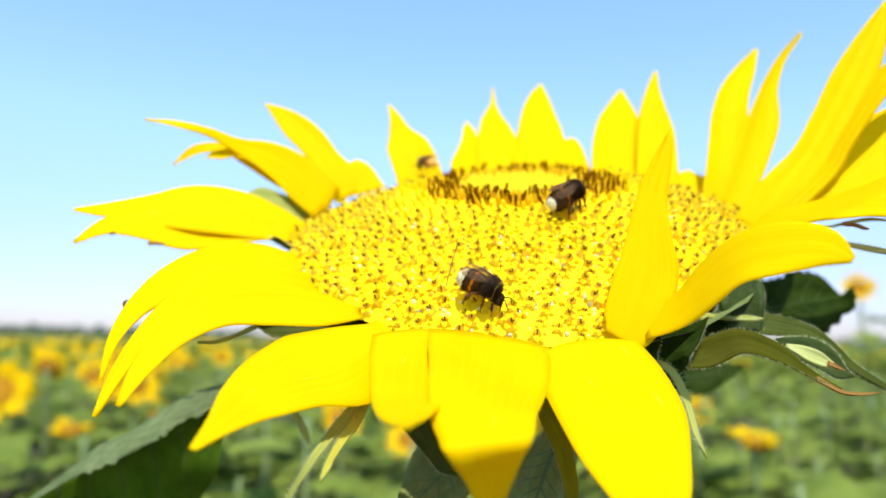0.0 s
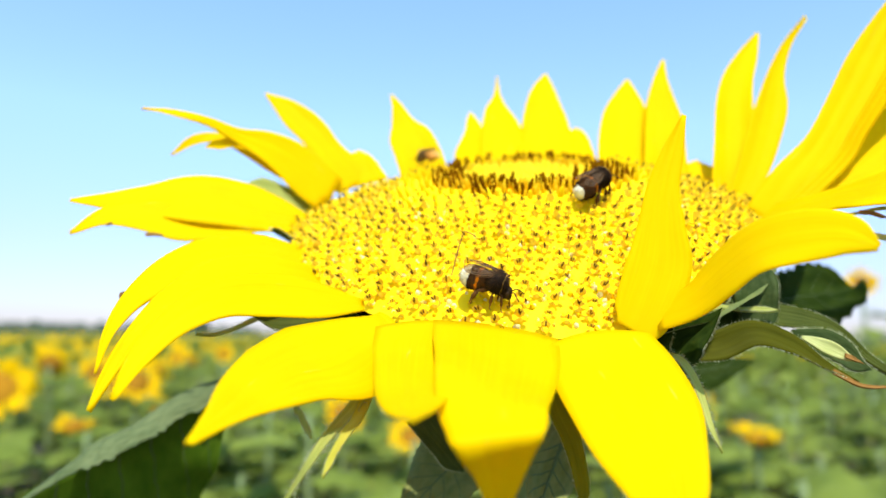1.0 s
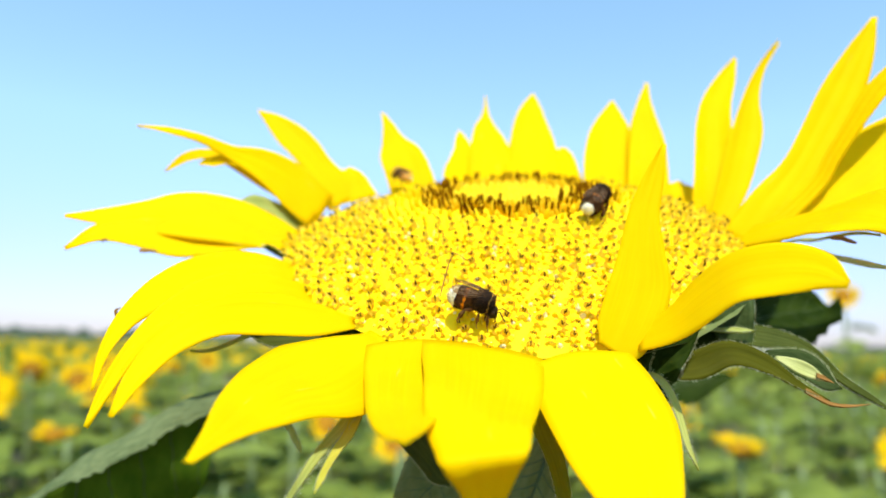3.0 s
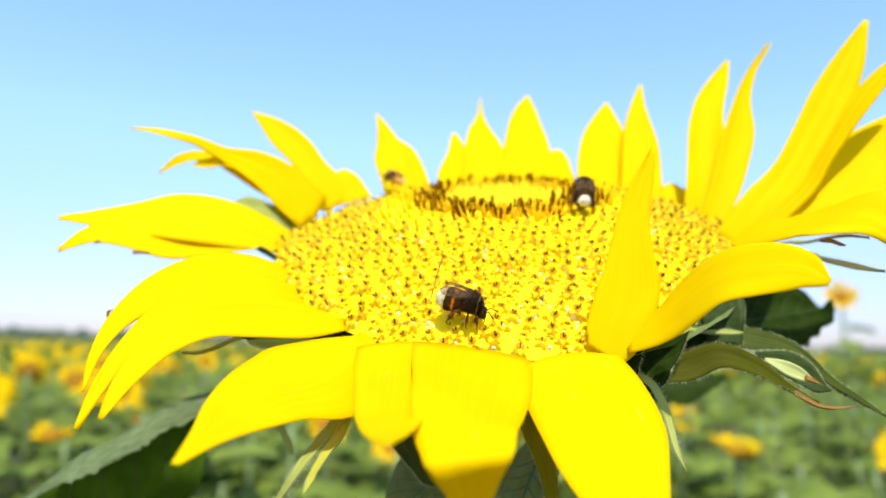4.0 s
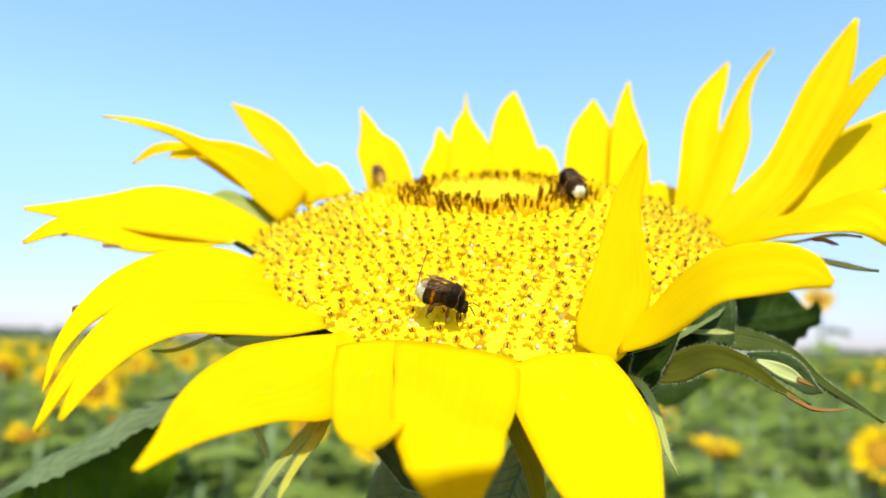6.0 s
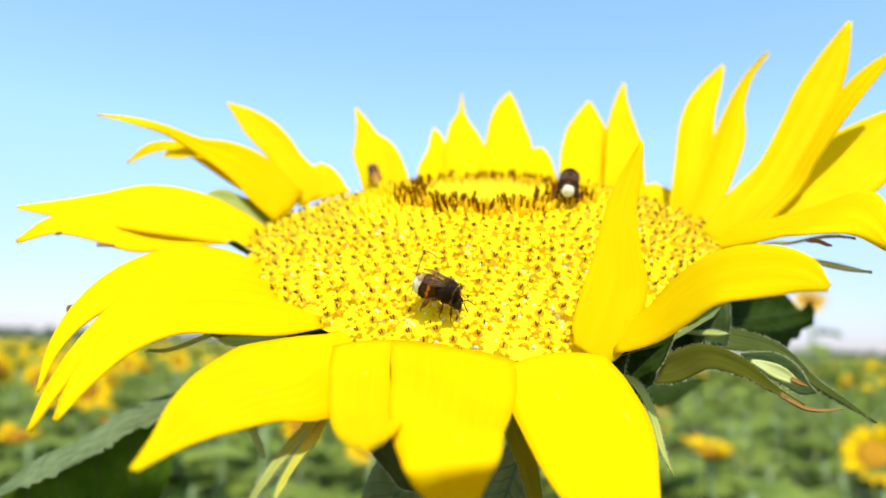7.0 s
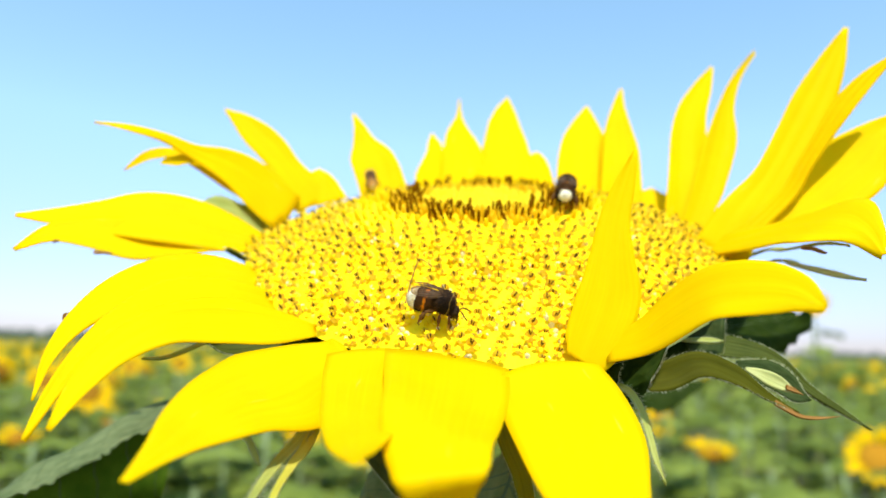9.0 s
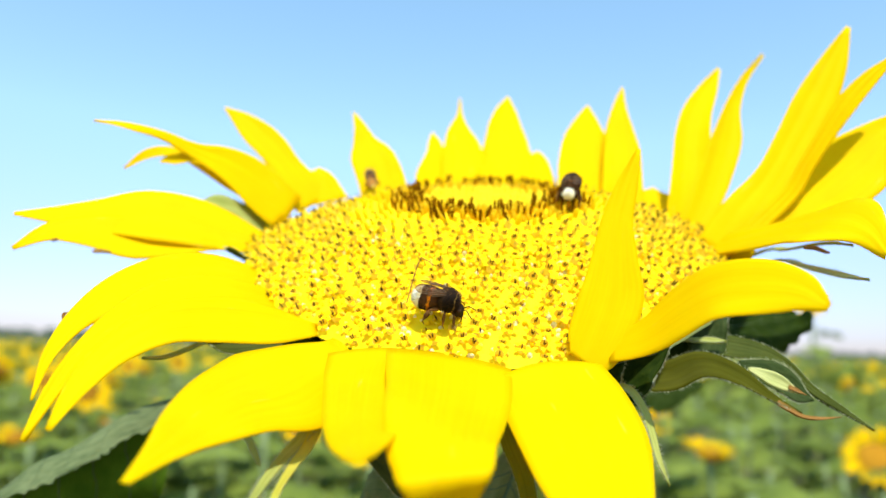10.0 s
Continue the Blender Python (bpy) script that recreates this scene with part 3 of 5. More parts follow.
ray_petal([(82.3, -19.0, -1.0), (106.5, -11.4, 18.6), (113.7, -7.7, 29.2), (120.8, -4.3, 39.7), (127.9, -1.3, 49.9), (136.0, 0.9, 59.1), (144.9, 2.2, 66.9)], [3.0, 2.9, 2.8, 3.0, 3.7, 3.0, 0.7], (-0.27, -0.58, 0.77), pleat=0.12, ripple=0.15)
ray_petal([(81.2, -14.8, -1.0), (94.5, -14.1, 5.4), (108.4, -10.8, 12.2), (122.5, -6.6, 19.4), (136.4, -1.6, 28.0), (149.0, 3.7, 37.2), (162.0, 8.6, 45.3)], [1.8, 5.3, 9.3, 12.8, 13.3, 7.6, 0.9], (-0.20, -0.48, 0.85))
ray_petal([(79.4, -12.1, -1.0), (85.8, -21.0, 6.1), (91.1, -30.3, 12.2), (95.4, -39.8, 17.8), (98.5, -49.6, 22.7), (100.0, -61.0, 23.8), (97.2, -73.4, 22.3)], [5.1, 6.8, 9.2, 12.0, 14.5, 5.7, 0.7], (-0.43, 0.09, 0.9))
front_petal = ray_petal([(21.5, -83.3, 2.0), (28.1, -87.3, 8.8), (33.2, -90.7, 17.5), (38.2, -94.8, 25.2), (44.0, -100.2, 29.9), (48.7, -106.2, 32.5), (51.9, -112.2, 32.3)], [4.1, 5.6, 7.8, 8.3, 7.8, 5.2, 0.7], (-0.59, -0.17, 0.79))
ray_petal([(14.7, -86.3, -0.1), (17.5, -83.8, 3.4), (22.9, -77.4, 13.2), (24.5, -72.1, 21.6), (25.9, -66.7, 30.2), (29.4, -61.3, 38.7), (33.3, -56.1, 47.0)], [4.6, 7.2, 8.1, 6.1, 4.2, 2.8, 0.6], (-0.08, -0.84, 0.54))
ray_petal([(4.7, -87.2, 1.0), (6.3, -96.2, -2.0), (7.8, -109.3, -3.8), (7.3, -122.0, -4.4), (6.3, -134.1, -3.5), (3.9, -145.5, -0.9), (0.7, -156.4, 3.1)], [13.5, 15.4, 15.1, 12.4, 8.6, 4.1, 0.7], (0.03, 0.01, 1.00), heel=0.2, cup=0.0, ripple=0.02, pleat=0.008)
ray_petal([(-18.9, -82.4, 1.0), (-21.0, -102.6, 4.3), (-24.2, -126.4, 12.2), (-24.3, -137.6, 13.7), (-24.1, -140.9, 12.4), (-23.8, -139.5, 5.3), (-23.7, -137.7, -8.5)], [15.5, 14.0, 10.8, 8.7, 7.4, 4.5, 0.5], (0.02, -0.67, 0.74), heel=0.2, cup=0.0, ripple=0.02, pleat=0.008)
ray_petal([(-36.8, -78.3, 1.0), (-38.3, -89.4, 1.1), (-38.5, -105.0, 5.4), (-38.4, -118.4, 9.5), (-38.2, -130.6, 14.2), (-37.6, -141.5, 19.5), (-37.1, -151.8, 26.3)], [12.5, 11.2, 9.7, 8.4, 6.0, 3.1, 0.6], (-0.01, 0.28, 0.96), heel=0.2, cup=0.0, ripple=0.02, pleat=0.008)
ray_petal([(-44.9, -77.2, 0.6), (-52.4, -81.3, -2.5), (-59.4, -93.7, 0.4), (-66.3, -104.9, 4.9), (-70.9, -116.7, 7.8), (-73.3, -128.5, 10.9), (-74.5, -140.0, 14.7)], [6.5, 11.5, 15.1, 11.1, 7.4, 3.3, 0.7], (0.38, 0.11, 0.92), heel=0.2, cup=0.0, ripple=0.02, pleat=0.008)
ray_petal([(-53.8, -63.7, -1.0), (-65.8, -69.9, 4.2), (-77.1, -76.2, 9.0), (-87.3, -83.2, 12.1), (-95.1, -92.0, 11.1), (-99.9, -101.8, 7.7), (-102.0, -111.8, 4.0)], [2.1, 6.8, 7.6, 6.0, 4.2, 2.6, 0.6], (0.33, -0.25, 0.91))
ray_petal([(-67.7, -46.7, -1.0), (-80.4, -53.3, 5.5), (-92.1, -61.3, 8.6), (-101.5, -71.0, 7.8), (-108.1, -81.7, 4.7), (-111.3, -93.0, 0.2), (-112.8, -104.1, -3.9)], [3.1, 6.2, 8.3, 5.8, 2.8, 1.8, 0.4], (0.16, -0.30, 0.94))
ray_petal([(-75.1, -29.8, -1.0), (-87.2, -37.8, 5.5), (-98.1, -47.0, 9.1), (-107.1, -57.6, 9.3), (-113.6, -69.0, 7.6), (-116.2, -81.4, 3.8), (-115.1, -94.0, -0.6)], [6.5, 9.3, 8.5, 6.9, 3.6, 1.7, 0.4], (0.21, -0.21, 0.95))
ray_petal([(-80.3, 2.1, -1.0), (-93.6, 1.1, 4.6), (-107.1, -0.2, 9.6), (-120.8, -2.3, 12.6), (-134.0, -5.3, 13.4), (-146.7, -8.0, 14.9), (-159.1, -10.7, 16.5)], [3.4, 8.7, 11.4, 11.3, 7.8, 4.0, 0.7], (0.21, -0.46, 0.86), ripple=0.0, pleat=0.008)
ray_petal([(-81.5, -0.4, -1.0), (-95.2, -3.1, 3.0), (-108.6, -6.7, 5.0), (-121.4, -10.2, 7.1), (-133.6, -13.0, 10.7), (-145.3, -16.8, 12.2), (-155.1, -22.6, 8.7)], [4.4, 5.0, 7.6, 9.3, 6.9, 3.9, 0.7], (0.31, -0.44, 0.85), ripple=0.0, pleat=0.008)
ray_petal([(-108.1, 29.1, 26.2), (-110.3, 27.8, 26.0), (-112.6, 26.6, 25.9), (-114.8, 25.4, 25.8), (-117.0, 24.2, 25.6), (-119.1, 23.0, 25.6), (-121.0, 21.8, 25.3)], [2.5, 2.8, 3.1, 3.0, 2.8, 1.7, 0.3], (0.17, -0.41, 0.90))


def from_base(ob, base):
    """Puts a part's origin at its base, so that it swings about it."""
    b = on_head(*base) - origin_of(ob.parent)
    ob.data.transform(Matrix.Translation(-b))
    ob.location = b
    return b


front_petal_base = from_base(front_petal, (21.5, -83.3, 2.0))
tall_petal_base = from_base(tall_petal, (83.2, 14.7, -1.0))
hooked_petal_base = from_base(hooked_petal, (84.0, 9.6, -1.0))


def bract(points, halves, normal, mat=None, hairs=0.001, label="", **more):
    serial[0] += 1
    pts = [on_head(*p) for p in points]
    opts = dict(cup=0.25, ripple=0.1, pleat=0.05, thick=0.0007, nu=24, nv=8, seed=serial[0])
    opts.update(more)
    v, f, uv = blade_shape(pts, [h / 1000 for h in halves], HEAD @ Vector(normal), **opts)
    ob = part("bract", v, f, mat or GREEN, flower, label, uv=uv)
    if hairs:
        hv, hf = edge_hairs(v, opts["nu"], opts["nv"], hairs, 7, serial[0])
        part("bristle_fringe", hv, hf, HAIR, ob, smooth=False)
    return ob


bract([(-75.2, -32.7, -12.0), (-89.1, -41.3, -15.0), (-92.5, -48.1, -13.7), (-95.5, -55.0, -12.3), (-98.5, -61.4, -10.1), (-101.2, -67.3, -6.3)], [1.0, 0.9, 0.8, 0.7, 0.6, 0.0], (0.33, 0.11, 0.94), LIME, 0.0006)
bract([(-78.2, 24.7, -12.0), (-88.6, 25.1, 0.3), (-92.6, 22.0, 4.4), (-96.6, 18.6, 7.9), (-100.5, 15.1, 10.9), (-104.1, 11.3, 13.3)], [5.0, 6.2, 6.0, 5.1, 3.4, 0.0], (0.69, -0.12, 0.71), LIME)
bract([(-82.0, 2.1, -12.0), (-85.2, -1.5, -7.0), (-86.2, -5.7, -3.5), (-87.3, -10.1, -0.2), (-88.3, -14.5, 2.8), (-88.9, -19.2, 5.5)], [4.3, 5.3, 5.5, 4.8, 3.2, 0.0], (0.35, 0.49, 0.80))
bract([(-79.3, -14.2, -12.0), (-80.4, -18.7, -9.0), (-81.4, -23.2, -6.1), (-82.3, -27.7, -3.3), (-83.1, -32.3, -0.6), (-83.6, -37.0, 1.9)], [3.1, 3.8, 3.9, 3.5, 2.3, 0.0], (0.26, 0.46, 0.85))
bract([(-67.3, -34.6, -12.0), (-69.1, -38.2, -8.8), (-70.9, -41.8, -5.9), (-72.6, -45.6, -3.2), (-74.3, -49.5, -0.7), (-75.7, -53.4, 1.5)], [2.6, 3.1, 3.3, 3.0, 2.1, 0.0], (0.53, 0.30, 0.79))
bract([(-48.2, -66.3, -12.0), (-53.5, -97.0, -9.8), (-56.9, -104.4, -9.9), (-59.4, -111.5, -9.3), (-61.8, -116.3, -10.7), (-68.0, -120.2, -18.7)], [1.5, 1.6, 1.35, 1.15, 0.85, 0.3], (-0.05, -0.55, 0.83), LIME, 0.0017, pleat=0.14)
bract([(-48.2, -66.3, -12.0), (-52.1, -99.3, -10.0), (-55.0, -107.0, -10.7), (-56.8, -114.2, -10.1), (-57.3, -118.2, -9.5), (-58.5, -120.9, -11.0)], [1.2, 1.25, 1.0, 0.8, 0.75, 0.0], (0.05, -0.5, 0.86), YELLOWISH, 0.0005)
bract([(-69.2, -62.5, -17.5), (-76.4, -66.3, -32.1), (-75.6, -67.3, -34.4), (-74.7, -68.3, -36.8), (-73.7, -69.2, -39.0), (-72.6, -70.3, -41.6)], [0.7, 0.8, 0.8, 0.8, 0.7, 0.2], (0.19, -0.88, 0.42), LIME, 0.0006)
bract([(-7.1, -81.7, -12.0), (-4.2, -91.2, -19.4), (-2.6, -98.5, -21.5), (-2.2, -105.7, -23.3), (-2.6, -112.8, -24.9), (-3.9, -119.6, -25.8)], [2.6, 2.7, 2.4, 2.0, 1.6, 0.0], (-0.00, -0.23, 0.97), OLIVE, 0.0005)
bract([(23.3, -78.6, -12.0), (28.0, -84.0, -10.4), (29.8, -90.8, -12.1), (29.6, -97.7, -14.4), (28.9, -104.5, -16.3), (29.0, -111.1, -17.6)], [1.1, 1.1, 1.0, 0.8, 0.6, 0.0], (0.01, -0.29, 0.96), LIME, 0.0012)
bract([(81.2, -11.4, -12.0), (98.5, -17.3, 0.4), (100.6, -26.4, 4.6), (101.9, -35.3, 9.5), (102.5, -44.4, 13.9), (102.5, -54.0, 17.1)], [1.5, 1.6, 1.6, 1.4, 1.0, 0.0], (-0.15, 0.44, 0.89), LIME, 0)
bract([(79.9, -18.4, -12.0), (98.7, -25.3, -0.1), (100.2, -35.8, 2.8), (100.7, -46.4, 5.2), (100.6, -56.8, 8.1), (99.8, -66.9, 12.0)], [2.0, 2.1, 2.0, 1.8, 1.3, 0.0], (-0.02, 0.25, 0.97), PALE, 0.0006)
bract([(50.7, -50.1, -26.9), (54.8, -47.6, -23.3), (57.9, -44.8, -19.2), (60.5, -42.0, -15.1), (62.2, -39.4, -11.2), (64.0, -36.7, -7.4)], [8.2, 9.2, 8.7, 6.9, 3.6, 0.0], (-0.15, -0.78, 0.61), LEAF_SHADED, 0)
bract([(87.5, -54.0, 16.7), (89.1, -54.1, 16.5), (90.7, -54.2, 16.4), (92.2, -54.3, 16.0), (93.7, -54.6, 15.4), (95.2, -54.8, 15.0)], [0.4, 0.5, 0.5, 0.6, 0.5, 0.0], (0.18, -0.56, 0.81), DRY, 0)
bract([(-121.6, -58.7, 0.9), (-122.7, -58.8, 0.7), (-123.8, -58.7, 0.9), (-124.2, -58.3, 1.9), (-123.9, -57.9, 2.8), (-122.8, -57.7, 3.2)], [0.2, 0.3, 0.3, 0.3, 0.3, 0.0], (0.01, -0.92, 0.38), DRY, 0)
bract([(-130.8, -21.5, 6.8), (-129.6, -21.5, 6.7), (-128.5, -21.6, 6.7), (-127.3, -21.6, 6.6), (-126.1, -21.7, 6.5), (-125.0, -21.7, 6.3)], [0.5, 0.5, 0.5, 0.4, 0.4, 0.0], (0.06, -0.53, 0.85), DRY, 0)
bract([(-139.4, -24.5, 12.3), (-139.8, -24.6, 12.2), (-140.2, -24.6, 12.1), (-140.6, -24.6, 12.0), (-141.0, -24.7, 11.9), (-141.3, -24.7, 11.8)], [0.3, 0.3, 0.3, 0.4, 0.2, 0.0], (-0.17, -0.55, 0.82), DRY, 0)
bract([(-40.9, -64.7, -37.7), (-38.4, -66.1, -41.2), (-35.9, -67.6, -44.7), (-33.2, -69.0, -48.1), (-30.6, -70.5, -51.5), (-28.1, -72.0, -55.0)], [4.9, 4.6, 4.2, 4.0, 3.8, 0.0], (0.31, -0.77, 0.56), GREEN, 0.0008)
bract([(73.0, -78.8, -19.8), (76.5, -79.4, -21.8), (80.1, -80.0, -23.6), (84.1, -80.2, -24.4), (88.1, -80.1, -24.6), (92.2, -79.8, -24.5)], [0.75, 0.6, 0.5, 0.45, 0.25, 0.0], (0.10, -0.53, 0.84), DRY, 0, "dry brown curled tip of a bract")
bract([(77.1, -76.3, -16.4), (78.1, -76.5, -16.8), (79.0, -76.7, -17.2), (79.9, -76.9, -17.7), (80.9, -77.1, -18.1), (81.8, -77.3, -18.6)], [0.65, 0.6, 0.5, 0.4, 0.2, 0.0], (0.15, -0.77, 0.63), DRY, 0)
bract([(30.7, -76.0, -12.0), (41.3, -75.8, -12.2), (51.7, -74.3, -9.3), (61.7, -75.3, -12.5), (70.8, -77.5, -18.4), (80.6, -79.2, -23.2)], [3.8, 4.1, 3.7, 3.3, 1.6, 0.0], (0.26, -0.59, 0.76), OLIVE_SHADED)
bract([(58.0, -58.0, -12.0), (72.2, -60.9, -13.4), (81.6, -64.2, -15.9), (88.9, -69.0, -22.1), (97.1, -73.3, -26.9), (105.1, -77.5, -31.7)], [3.8, 3.4, 1.9, 1.4, 0.9, 0.0], (0.16, -0.64, 0.75))
bract([(66.6, -67.1, -15.3), (71.6, -67.5, -16.2), (76.5, -68.2, -17.7), (80.9, -69.3, -20.3), (85.0, -70.5, -23.1), (89.3, -71.4, -25.0)], [1.8, 3.2, 4.3, 4.0, 2.6, 0.0], (0.20, -0.74, 0.64), LEAF)
bract([(66.0, -73.3, -11.9), (69.2, -73.8, -13.1), (72.3, -74.4, -14.6), (75.5, -75.1, -16.0), (78.6, -75.7, -17.5), (81.8, -76.3, -18.8)], [0.5, 1.4, 2.0, 1.8, 1.0, 0.0], (0.14, -0.76, 0.63), PALE, 0)
bract([(44.9, -61.8, -8.2), (48.7, -61.8, -8.2), (52.8, -62.0, -8.5), (56.6, -62.2, -8.9), (60.6, -62.4, -9.3), (64.5, -62.4, -9.3)], [2.6, 1.6, 1.1, 0.9, 0.8, 0.0], (0.05, 0.01, 1.0), LIME, 0.0006)
bract([(54.9, -60.9, -12.0), (58.4, -59.6, -11.7), (59.9, -57.0, -8.4), (61.3, -54.5, -5.2), (63.0, -51.9, -1.9), (64.8, -49.3, 1.3)], [8.1, 7.3, 6.5, 5.4, 4.4, 0.0], (-0.09, -0.76, 0.64), LEAF)
# these two darken the gap under the petals; its shade is in their colour
bract([(19.8, -79.6, -12.0), (21.7, -78.6, -10.3), (23.2, -77.3, -7.6), (25.3, -76.2, -5.6), (26.9, -75.1, -3.4), (28.4, -74.0, -1.3)], [5.4, 5.2, 4.9, 3.6, 1.9, 0.0], (-0.25, -0.74, 0.62), LEAF_SHADED)
bract([(26.0, -77.8, -12.0), (29.9, -78.1, -12.5), (32.5, -76.8, -8.9), (36.1, -76.0, -6.5), (39.4, -75.0, -3.9), (42.4, -74.0, -1.1)], [4.8, 5.0, 5.0, 3.5, 1.7, 0.0], (-0.31, -0.67, 0.67), LEAF_SHADED)
bract([(-55.4, -50.5, -12.0), (-62.2, -52.9, -11.0), (-68.8, -55.2, -10.0), (-75.2, -57.7, -9.3), (-81.2, -59.9, -7.9), (-86.6, -61.3, -4.6)], [1.7, 1.8, 2.0, 2.5, 2.4, 0.0], (0.32, -0.47, 0.83), GREEN, 0.001)


def leaf(points, half, normal, veins=0.6, mat=None, **more):
    serial[0] += 1
    pts = [on_head(*p) for p in points]
    halves = half if isinstance(half, list) else [half * w for w in (0.62, 0.97, 1.0, 0.8, 0.45, 0.0)]
    if len(pts) == 4:
        pts = [pts[0], pts[0].lerp(pts[1], 0.6), pts[1].lerp(pts[2], 0.2), pts[1].lerp(pts[2], 0.8), pts[2].lerp(pts[3], 0.4), pts[3]]
    opts = dict(cup=0.1, ripple=0.12, pleat=0.04, thick=0.0006, nu=30, nv=14, teeth=0.09, fold=0.1, seed=serial[0])
    opts.update(more)
    v, f, uv = blade_shape(pts, [h / 1000 for h in halves], HEAD @ Vector(normal), **opts)
    ob = part("leaf", v, f, mat or LEAF, flower, uv=uv)
    # the midrib and side veins, raised under the blade
    nv, cols = opts["nv"], opts["nv"] + 1
    mid = [v[i * cols + nv // 2] for i in range(0, opts["nu"] + 1, 2)]
    shapes = [tube(mid, [veins * 0.0011 * (1 - 0.8 * k / len(mid)) for k in range(len(mid))], 6)]
    for i in range(4, opts["nu"] - 6, 4):
        for j in (-1, 1):
            line = [v[min(i + k, opts["nu"]) * cols + nv // 2 + j * k] for k in range(0, nv // 2)]
            shapes.append(tube(line, [veins * 0.0005 * (1 - 0.7 * k / len(line)) for k in range(len(line))], 5))
    vv, vf = joined(shapes)
    part("vein", vv, vf, VEIN, ob)
    root = on_head(0, 5, -60)
    v, f = tube([root, root.lerp(pts[0], 0.5) + Vector((0, 0, 0.006)), pts[0].lerp(pts[1], 0.05)], [0.0034, 0.0026, 0.0018], 8)
    part("leaf_stalk", v, f, STEM, ob)
    return ob




def half_leaf(far, near, mat, teeth=0.0, bulge=0.0, folds=0.0, nu=60, nv=12):
    """One side of a large leaf, spread between its midrib line and its margin, which may be toothed."""
    serial[0] += 1
    a, b = [on_head(*p) for p in far], [on_head(*p) for p in near]
    rnd = random.Random(serial[0])
    bite = [rnd.uniform(-0.3, 1.0) if rnd.random() < 0.55 else 0.0 for _ in range(nu + 1)]
    verts, uv, faces = [], [], []
    cols = nv + 1
    for layer in (1, -1):
        for i in range(nu + 1):
            u = i / nu
            p, q = spine_at(a, u), spine_at(b, u)
            along = spine_at(a, min(u + 0.02, 1)) - spine_at(a, max(u - 0.02, 0))
            n = along.cross(q - p).normalized()
            for j in range(cols):
                v = j / nv
                w = v * (1 + teeth * bite[i] * v ** 6)
                lift = bulge * math.sin(math.pi * v) * (q - p).length + folds * 0.001 * math.sin(u * 21 + v * 5) * v
                verts.append(p.lerp(q, w) + n * (lift + layer * 0.0003))
                uv.append((v, u * 2))
    h = (nu + 1) * cols
    for i in range(nu):
        for j in range(nv):
            k = i * cols + j
            faces += [(k, k + 1, k + cols + 1, k + cols), (k + h, k + h + cols, k + h + cols + 1, k + h + 1)]
        for j in (0, nv):
            k = i * cols + j
            faces.append((k, k + cols, k + cols + h, k + h))
    ob = part("leaf", verts, faces, mat, flower, uv=uv)
    shapes = []
    for i in range(6, nu - 6, 9):
        line = [verts[min(i + int(k * 0.6), nu) * cols + k] for k in range(0, nv)]
        shapes.append(tube(line, [0.00028 * (1 - 0.7 * k / len(line)) for k in range(len(line))], 5))
    v, f = joined(shapes)
    part("vein", v, f, VEIN, ob)
    root = on_head(0, 5, -60)
    v, f = tube([root, root.lerp(a[0], 0.5) + Vector((0, 0, 0.006)), a[0]], [0.0034, 0.0026, 0.0016], 8)
    part("leaf_stalk", v, f, STEM, ob)
    return ob


half_leaf([(-114.1, -2.6, -61.9), (-133.7, -9.6, -63.7), (-153.1, -21.2, -71.1), (-163.9, -26.4, -73.4), (-172.4, -33.6, -77.8), (-186.6, -43.9, -84.6)], [(-117.5, -10.3, -67.6), (-132.8, -18.4, -69.0), (-144.4, -27.2, -72.4), (-158.3, -34.1, -76.2), (-171.5, -38.6, -79.3), (-186.4, -45.3, -85.4)], LEAF_DUSTY, teeth=0.2, bulge=0.08)
half_leaf([(-117.4, -5.1, -68.0), (-133.9, -12.3, -70.2), (-148.1, -20.2, -73.8), (-161.8, -27.2, -77.7), (-175.0, -33.0, -81.7), (-187.1, -39.9, -85.5)], [(-123.0, -9.6, -84.1), (-130.5, -13.5, -104.1), (-143.4, -17.5, -124.3), (-163.3, -23.5, -139.2), (-184.1, -28.3, -135.7), (-204.6, -31.5, -123.0)], LEAF_MID, bulge=0.05, folds=2.2)
leaf([(100.7, 21.9, -55.9), (112.2, 24.5, -55.5), (124.1, 27.4, -54.5), (136.3, 29.9, -54.4), (147.6, 32.3, -54.8), (155.1, 35.0, -54.2)], [7.0, 10.7, 13.5, 15.6, 10.4, 0.0], (0.11, -0.47, 0.88), mat=LEAF_SHADED, veins=0.2, teeth=0.3, ripple=0.3)
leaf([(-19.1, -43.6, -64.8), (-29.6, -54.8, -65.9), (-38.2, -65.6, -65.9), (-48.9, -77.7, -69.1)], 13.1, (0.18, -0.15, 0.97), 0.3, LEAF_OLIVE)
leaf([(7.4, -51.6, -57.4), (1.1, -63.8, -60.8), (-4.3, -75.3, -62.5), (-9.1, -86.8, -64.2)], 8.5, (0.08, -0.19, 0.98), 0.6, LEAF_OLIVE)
leaf([(91.5, 72.1, -122.7), (105.7, 72.3, -122.0), (119.9, 72.7, -120.7), (138.9, 73.9, -117.3)], 11.0, (0.04, -0.48, 0.88), 0.3, LEAF_SHADED, teeth=0.3)


